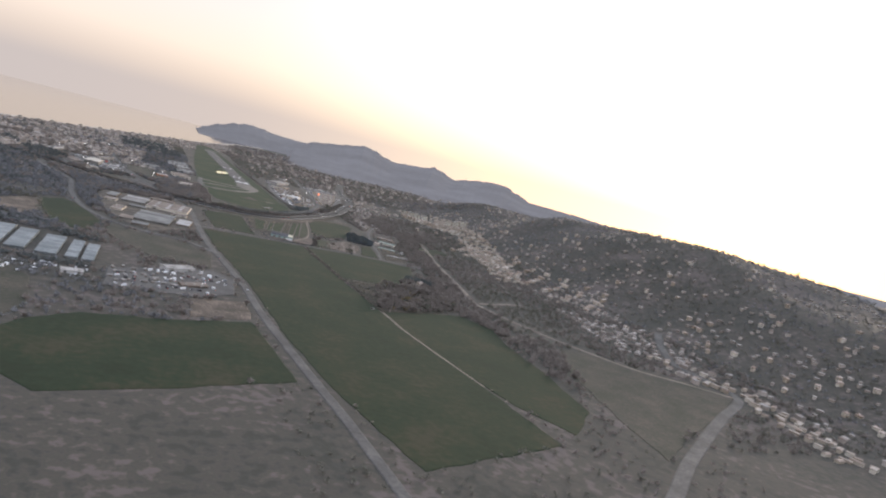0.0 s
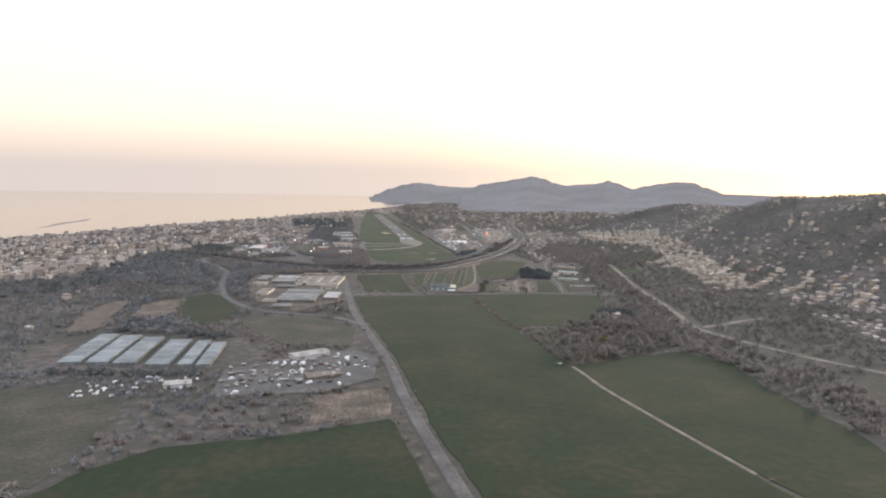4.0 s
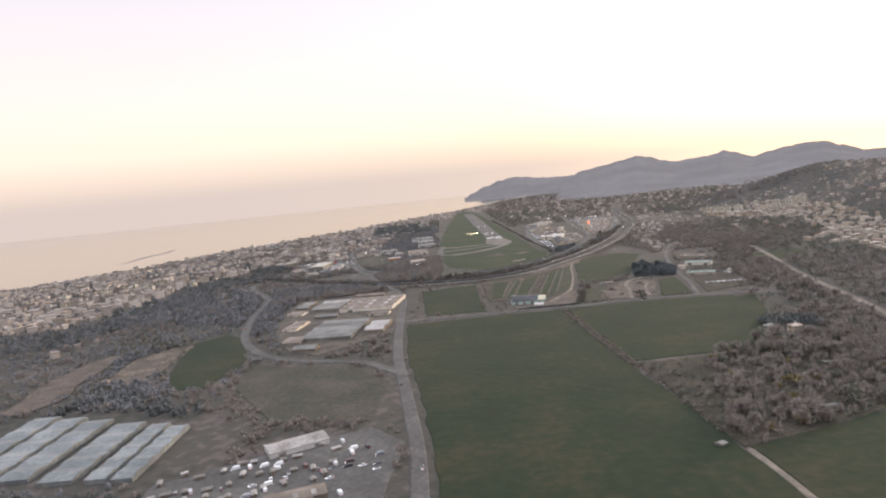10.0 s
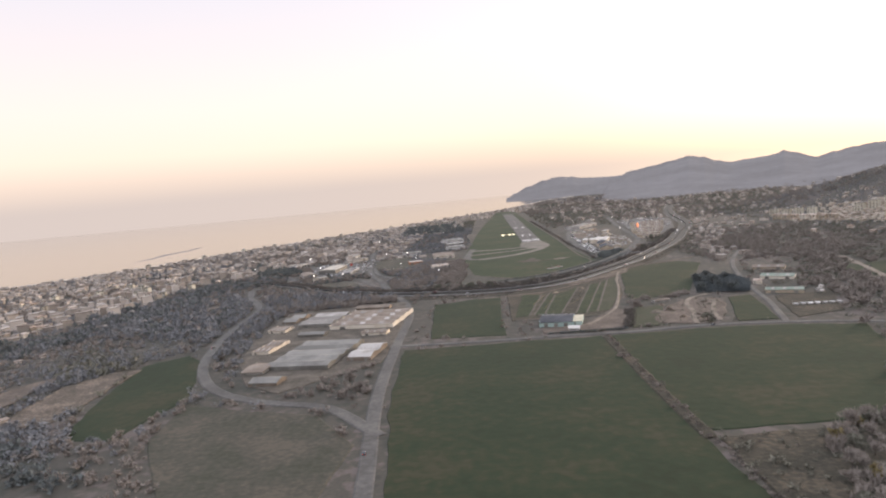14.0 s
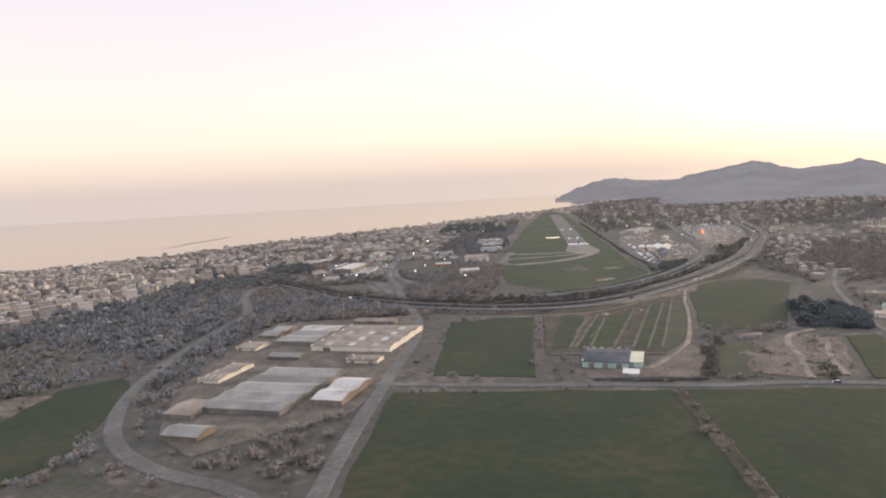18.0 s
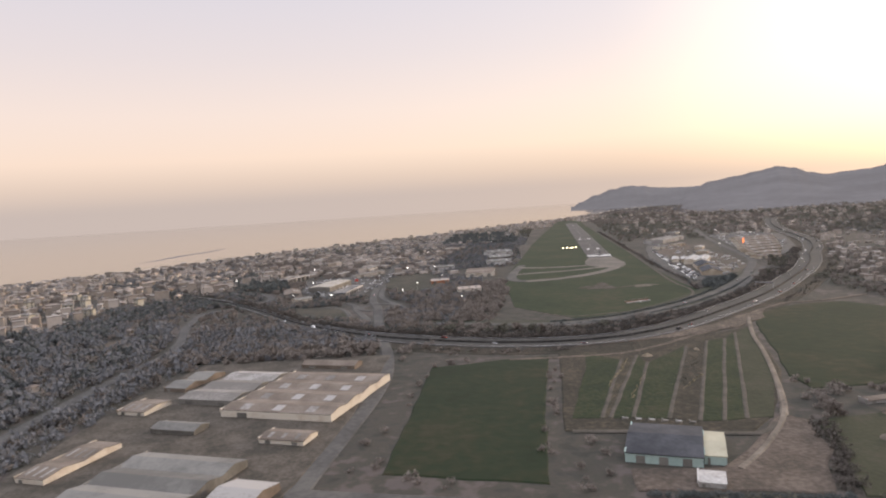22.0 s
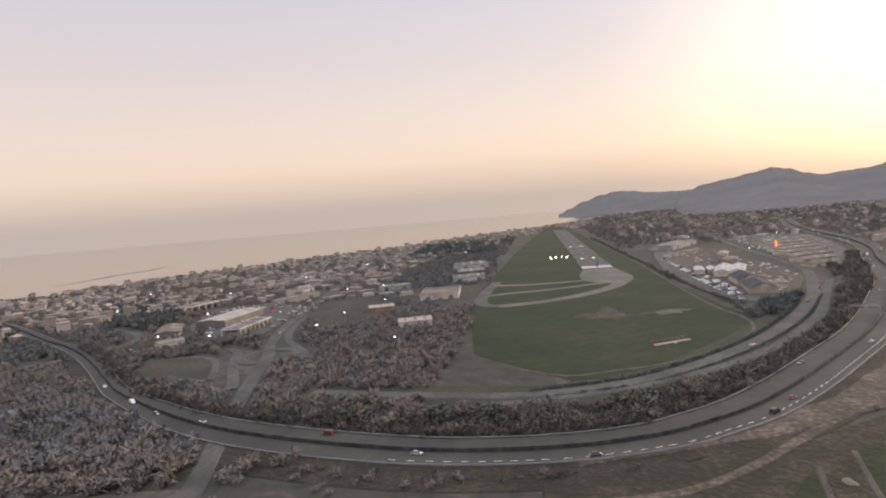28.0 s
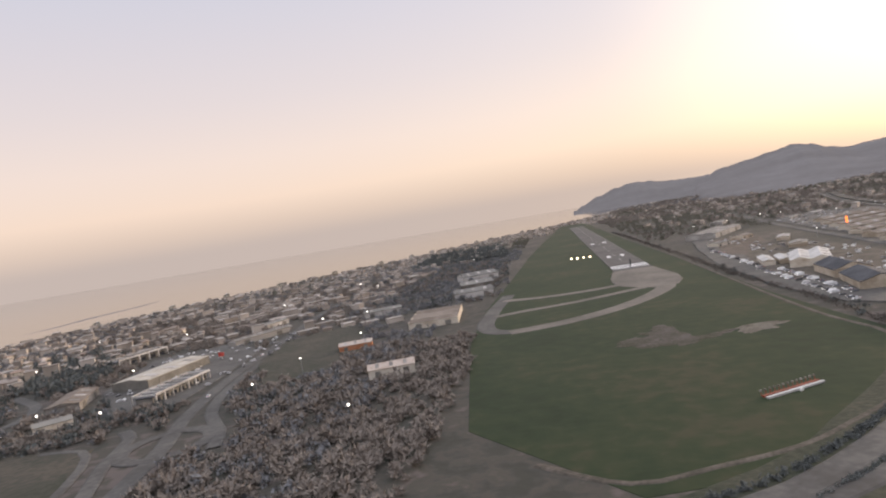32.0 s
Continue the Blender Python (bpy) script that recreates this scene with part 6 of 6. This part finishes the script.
def loft(b, sections):
    """Skins closed cross sections, each a list of points of the same length."""
    n, k = len(sections), len(sections[0])
    b.add([p for s in sections for p in s], [(i * k + j, i * k + (j + 1) % k, (i + 1) * k + (j + 1) % k, (i + 1) * k + j) for i in range(n - 1) for j in range(k)]
          + [tuple(range(k))[::-1], tuple((n - 1) * k + j for j in range(k))])


def wheel_mesh():
    b = Build()
    k = 12
    vs = []
    for x in (-0.11, 0.11):
        for r in (0.33,):
            for i in range(k):
                a = i * math.tau / k
                vs.append((x, math.cos(a) * r, math.sin(a) * r))
    b.add(vs, [(i, (i + 1) % k, k + (i + 1) % k, k + i) for i in range(k)] + [tuple(range(k))[::-1], tuple(range(k, 2 * k))])
    return b.mesh("wheel", M_TYRE)


WHEEL = wheel_mesh()


def car_model(van, label, group):
    t = thing("van" if van else "car", label, "van" if van else "car", group=group)
    L, W, H = (5.2, 2.0, 2.2) if van else (4.3, 1.8, 0.86)
    b = Build()
    secs = []
    prof = ((-L / 2, 0.75, 0.4), (-L / 2 + 0.15, 0.95 * H if van else 0.95, 0.28), (L / 2 - (1.4 if van else 1.3), H if van else 0.98, 0.25), (L / 2 - 0.5, (1.15 if van else 0.88), 0.26), (L / 2, 0.62, 0.4))
    for y, top, low in prof:
        w = W / 2 * (0.92 if abs(y) > L / 2 - 0.1 else 1.0)
        secs.append([(-w, y, low), (w, y, low), (w, y, top * 0.8), (w * 0.9, y, top), (-w * 0.9, y, top), (-w, y, top * 0.8)])
    loft(b, secs)
    body = part("body", b, M_CAR, t)
    g = Build()
    if van:
        secs = [[(-0.86, y, 1.35), (0.86, y, 1.35), (0.82, y, z), (-0.82, y, z)] for y, z in ((L / 2 - 1.5, 2.0), (L / 2 - 0.75, 1.45))]
    else:
        secs = [[(-w0, y, 0.9), (w0, y, 0.9), (w1, y, z), (-w1, y, z)] for y, z, w0, w1 in ((-L / 2 + 0.35, 1.0, 0.8, 0.72), (-L / 2 + 0.9, 1.4, 0.82, 0.62), (0.35, 1.43, 0.82, 0.62), (1.15, 0.98, 0.8, 0.72))]
    loft(g, secs)
    part("windscreen" if van else "cabin", g, M_GLASSDARK, t)
    if not van:
        r = Build()
        r.box(0, -0.35, 1.405, 1.2, 1.5, 0.05)
        part("roof_panel", r, M_CAR, t)
    for sx in (-1, 1):
        for yy in (-L * 0.31, L * 0.31):
            ob = part("wheel", WHEEL, None, t)
            ob.location = (sx * (W / 2 - 0.1), yy, 0.33)
    for sx in (-1, 1):
        h = Build()
        h.box(sx * W * 0.33, L / 2 - 0.02, 0.6, 0.35, 0.08, 0.16)
        part("headlamp", h, M_HEADLAMP, body)
        h = Build()
        h.box(sx * W * 0.36, -L / 2 + 0.02, 0.66, 0.3, 0.08, 0.16)
        part("tail_lamp", h, M_TAIL, body)
    return t


CARS = [car_model(False, "car on the motorway or road with small lamps", "cars and vans"), car_model(True, "pale van parked or driving", "cars and vans")]
car_used = set()


def drive(k, x, y, z, turn):
    at = pose(x, y, z, 0, 0, math.degrees(turn))
    if k in car_used:
        copy_thing(CARS[k], at)
    else:
        CARS[k].matrix_basis = at @ Matrix.Diagonal((0.72, 0.72, 0.72, 1))
        car_used.add(k)


i = 60
while i < len(mline) - 30:
    p, s = mline[i], msides[i]
    along_dir = math.atan2(s.y, s.x)
    side = rng.choice((-1, 1))
    d = (7.0 if side > 0 else -3.0) + rng.choice((-2.4, 0, 2.2))
    q = p + s * d * taper(p.x)
    if -420 < p.x < 320:
        drive(1 if rng.random() < 0.2 else 0, q.x, q.y, 0.5, along_dir + (0 if side > 0 else math.pi))
    i += rng.randint(2, 6)
for x, y, a in ((90, -262, -0.5), (116, -214, -0.4), (150, -80, -0.1), (30, -360, -0.85), (-114, -940, 0.05), (-128, -830, 0.1), (-237, -170, 0.1), (-221, -262, 0.25), (-275, -622, -0.2), (60, -666, 1.5), (246, -505, 2.8), (-304, -290, 0.8), (-277, -326, 0.6)):
    drive(0, x, y, 0.32, a)
for x0, x1, y0, y1, n, odds in ((62, 63, -238, -112, 34, 0.3), (69, 71, -222, -118, 28, 0.2), (66, 70, -104, 40, 26, 0.4), (100, 104, -180, -60, 22, 0.3)):
    for k in range(n):
        if rng.random() < 0.82:
            f = k / (n - 1)
            drive(1 if rng.random() < odds else 0, x0 + (x1 - x0) * f + rng.uniform(-0.5, 0.5), y0 + (y1 - y0) * f, 0.22, math.pi / 2 + rng.uniform(-0.12, 0.12))
LOT2 = [(-218, -935), (-145, -898), (-128, -915), (-132, -958), (-160, -980), (-220, -980)]
parked = 0
for x, y in within(LOT2, 300):
    gx, gy = round(x / 6.0) * 6.0, round(y / 4.5) * 4.5
    if parked >= 55 or (gx, gy) in used or math.hypot(gx + 170, gy + 905) < 15 or math.hypot(gx + 160, gy + 955) < 12:
        continue
    used.add((gx, gy))
    parked += 1
    drive(1 if rng.random() < 0.75 else 0, gx, gy, 0.2, rng.choice((0.4, 1.97)) + rng.uniform(-0.1, 0.1))
# market stalls: white awnings on posts over a table
def stall_model(w, d, label):
    t = thing("market_stall", label, "stall", group="market stalls")
    r = Build()
    r.gable(0, 0, 2.2, w, d, 0.5, eave=0.15, thick=0.08)
    part("awning", r, M_PALEROOF, t)
    part("table", box_mesh("table", w * 0.8, d * 0.6, 0.9, M_BROWNROOF), None, t)
    for sx in (-1, 1):
        for sy in (-1, 1):
            part("post", box_mesh("post", 0.1, 0.1, 2.25, M_STEEL), None, t).location = (sx * w * 0.46, sy * d * 0.46, 0)
    return t


STALLS = [stall_model(4, 3, "small market stall with a white awning"), stall_model(6, 3, "long market stall with a white awning")]
stall_used = set()
for n in range(44):
    k = n % 2
    x, y = -218 + (n % 11) * 6.6 + rng.uniform(-3, 3), -972 + (n // 11) * 15 + (n % 11) * 1.8 + rng.uniform(-5, 5)
    at = pose(x, y, 0.22, 0, 0, rng.choice((20, 110)) + rng.uniform(-14, 14))
    if k in stall_used:
        copy_thing(STALLS[k], at)
    else:
        STALLS[k].matrix_basis = at @ Matrix.Diagonal((0.7, 0.7, 0.7, 1))
        stall_used.add(k)
lots = Build()
for poly, n, a in (([(-330, -235), (-230, -258), (-232, -150), (-245, -95), (-325, -120)], 110, 0.75), ([(172, 40), (190, 250), (250, 290), (284, 236), (258, 120), (222, -20)], 120, 0.4),
                   ([(90, 150), (118, 60), (138, -60), (128, -150), (108, -200), (90, -225)], 110, 0.5), ([(-300, -985), (-235, -975), (-232, -940), (-300, -945)], 40, 0.1)):
    for x, y in within(poly, n):
        lots.box(x, y, 0.35, 1.3, 3.0, 0.55, a + rng.choice((0, 1.57)))
        lots.box(x, y, 0.9, 1.1, 1.5, 0.35, a)
M_LOT = material("parked_car_paint", [(0.05, 0.05, 0.055), (0.25, 0.25, 0.26), (0.55, 0.55, 0.55), (0.75, 0.75, 0.74)], 0.02, rough=0.35, island=True, spec=0.5)
tagged(new("parked_cars", lots.mesh("parked_cars", M_LOT)), "rows of small parked cars in far car parks", "cars", kind="stuff")

# ---- airfield lights ----
M_WARMLAMP = lit("bright_lamp", (1.0, 0.84, 0.50), 13.0)
M_WHITELAMP = lit("white_lamp", (1.0, 0.95, 0.85), 5.0)
M_ORANGE = material("orange_red_paint", [(0.210, 0.052, 0.029), (0.294, 0.084, 0.042)], 0.8, rough=0.6)


def disc(b, x, y, z, r, k=14, slot=0, deep=0.25):
    vs = [(x + math.cos(i * math.tau / k) * r, y, z + math.sin(i * math.tau / k) * r) for i in range(k)] + [(x + math.cos(i * math.tau / k) * r, y + deep, z + math.sin(i * math.tau / k) * r) for i in range(k)]
    b.add(vs, [tuple(range(k)), tuple(range(2 * k - 1, k - 1, -1))] + [(i, k + i, k + (i + 1) % k, (i + 1) % k) for i in range(k)], slot)


def papi_unit():
    t = thing("approach_path_light", "glowing warm-white approach path light box on legs", "airfield light", group="row of four approach path lights")
    case = part("housing", box_mesh("housing", 2.2, 1.8, 1.0, M_ORANGE, 0.5), None, t)
    b = Build()
    disc(b, 0, -1.0, 1.1, 0.62)
    part("lens", b, M_WARMLAMP, case, "glowing round lens")
    for sx in (-0.8, 0.8):
        part("leg", box_mesh("leg", 0.15, 0.15, 0.6, M_STEEL), None, t).location = (sx, 0, 0)
    part("base_slab", box_mesh("base_slab", 3, 2.6, 0.12, M_CONCRETE), None, t)
    return t


unit = papi_unit()
unit.location = (-41.5, 150, 0.1)
for k in range(1, 4):
    copy_thing(unit, pose(-41.5 + k * 6.4, 150, 0.1))

bar = thing("approach_light_bar", "white approach light bar with orange lamp posts in the grass", "airfield light", -0.8, -345.5, 0.1, radians(27))
b = Build()
b.box(0, -1.4, 0, 19.6, 1.2, 0.5)
part("beam", b, M_CONCRETE, bar, "long pale concrete beam")
b = Build()
b.box(0, 0.2, 0, 19.2, 0.9, 0.5)
part("screen", b, M_ORANGE, bar, "orange-red slatted screen")
post = Build()
limb(post, (0, 0.9, 0), (0, 1.2, 1.45), 0.12, 0.08, 6)
post = post.mesh("lamp_post", M_ORANGE)
head = box_mesh("lamp_head", 0.45, 0.5, 0.4, M_PALEROOF, 1.4)
for k in range(13):
    stem = part("lamp_post", post, None, bar)
    stem.location = (-9.4 + k * 1.56, 0, 0)
    part("lamp_head", head, None, stem).location = (0, 1.15, 0)
b = Build()
b.box(0.6, -2.6, 0, 0.9, 0.8, 0.7)
part("junction_box", b, M_PAINT, bar, "small white box at the beam's middle")

# ---- street lamps that are already lit ----
def street_lamp(lamp, h=6.5, s=0.28):
    t = thing("street_lamp", "lit street lamp on a tall grey pole", "street lamp", group="lit street lamps")
    b = Build()
    limb(b, (0, 0, 0), (0, 0, h), 0.14, 0.08, 6)
    limb(b, (0, 0, h), (0.0, -1.4, h + 0.3), 0.07, 0.05, 5)
    pole = part("pole", b, M_STEEL, t)
    b = Build()
    b.box(0, -1.5, h + 0.1, 2 * s, 2 * s, 0.6)
    part("lamp_head", b, lamp, pole, "glowing lamp head")
    return t


lamp0 = street_lamp(M_WHITELAMP)
SPOTS = [(-280, 190), (-301, -198), (-189, -278), (-186, -235), (-225, -91), (-251, -296), (-196, -85), (-287, -285), (208, 282), (147, 277), (104, 262), (190, 300), (-320, 60), (-240, 120), (-350, -60), (-410, -150), (-170, -180), (-130, -330),
         (240, 210), (150, 30), (-460, -20), (-160, 300)]
lamp0.location = (SPOTS[0][0], SPOTS[0][1], 0)
for x, y in SPOTS[1:]:
    copy_thing(lamp0, pose(x, y, height(x, y), 0, 0, rng.uniform(0, 360)))

sign = thing("sign_pylon", "tall lit orange-red sign pylon beside the service yard", "sign", 188, 66, 0)
part("post", box_mesh("post", 0.5, 0.5, 3.6, M_STEEL), None, sign)
part("lit_panel", box_mesh("lit_panel", 1.3, 0.5, 5.5, lit("orange_sign_light", (1.0, 0.22, 0.04), 2.2), 3.5), None, sign, "glowing orange-red panel")

sign = thing("sign_pylon", "tall red sign pylon beside the retail park road", "sign", -266, -165, 0)
part("post", box_mesh("post", 0.4, 0.4, 2.6, M_STEEL), None, sign)
part("panel", box_mesh("panel", 3.6, 0.4, 2.4, material("red_panel", [(0.40, 0.05, 0.04), (0.52, 0.08, 0.06)], 0.5, rough=0.5), 2.4), None, sign, "plain red panel")

# ---- heaps and small things of the farm strips and the dirt yard ----
def heap(name, label, category, x, y, rx, ry, h, mat, seed, turn=0.0):
    """A rough mound with an uneven edge."""
    b = Build()
    n, m = 18, 6
    vs = [(0, 0, h)]
    for j in range(1, m + 1):
        f = j / m
        for i in range(n):
            a = i * math.tau / n
            q = f * (1 + 0.35 * noise.noise((math.cos(a) * 1.6, math.sin(a) * 1.6, seed)))
            vs.append((math.cos(a) * q * rx, math.sin(a) * q * ry, h * (1 - smooth(0, 1, f)) * (1 + 0.5 * noise.noise((math.cos(a) * f * 3, math.sin(a) * f * 3, seed + 5))) - (0.3 if j == m else 0)))
    fs = [(0, 1 + i, 1 + (i + 1) % n) for i in range(n)]
    fs += [(1 + j * n + i, 1 + (j + 1) * n + i, 1 + (j + 1) * n + (i + 1) % n, 1 + j * n + (i + 1) % n) for j in range(m - 1) for i in range(n)]
    b.add(vs, fs)
    ob = tagged(new(name, b.mesh(name, mat)), label, category)
    ob.location, ob.rotation_euler = (x, y, 0.3), (0, 0, turn)
    return ob


M_STRAWHEAP = material("straw", [(0.07, 0.060, 0.034), (0.13, 0.108, 0.064), (0.22, 0.185, 0.115)], 0.9, bump=0.9, fine=1.1)
M_SANDHEAP = material("pale_sand", [(0.18, 0.145, 0.10), (0.27, 0.22, 0.16)], 0.5, bump=0.6, fine=0.8)
hr = random.Random(21)
for k in range(9):
    heap("soil_mound", "rough brown mound of bare soil in the dirt yard", "mound", hr.uniform(44, 80), hr.uniform(-640, -590), hr.uniform(2, 5), hr.uniform(1.5, 3.5), hr.uniform(0.7, 2.0), M_EARTH, k * 3.1, hr.uniform(0, 3))
heap("scrap_heap", "dull brown heap of rubble in the weedy plot", "rubble heap", 39, -617, 5, 4, 1.6, M_TRACK, 33.0)
heap("sand_heap", "pale yellow sand heap at the strip's end", "sand heap", -18, -507, 3.2, 2.2, 1.3, M_SANDHEAP, 12.0)
heap("rubble_heap", "small pale heap of rubble on the brown strip", "rubble heap", 7, -497, 1.6, 2.6, 0.9, M_SANDHEAP, 14.0, 0.4)
for x0, y0, x1, y1, n in ((-28, -512, -41, -558, 20), (-23, -535, -34, -574, 17), (0, -541, -12, -562, 9)):
    for k in range(n):
        t_ = (k + 0.5) / n
        heap("straw_heap", "low heap of dry yellow straw along a crop strip", "straw heap", x0 + (x1 - x0) * t_ + hr.uniform(-0.7, 0.7), y0 + (y1 - y0) * t_, hr.uniform(0.4, 1.0), hr.uniform(1.0, 2.4), hr.uniform(0.2, 0.5), M_STRAWHEAP, k * 2.3 + n, -0.25 + hr.uniform(-0.3, 0.3))


# ---- sign gantry over the far carriageway ----
gantry = thing("sign_gantry", "grey steel sign gantry over the motorway", "gantry", 96, -313, 0.5, math.radians(147))
b = Build()
for sx in (-6.4, 6.4):
    b.box(sx, 0, 0, 0.35, 0.35, 5.2)
part("post", b, M_STEEL, gantry)
part("beam", box_mesh("beam", 13.4, 0.5, 0.6, M_STEEL, 4.8), None, gantry)
for sx in (-3.2, 2.2):
    part("sign_panel", box_mesh("sign_panel", 3.6, 0.16, 2.0, M_PALEROOF), None, gantry, "pale back of a road sign").location = (sx, -0.36, 4.1)
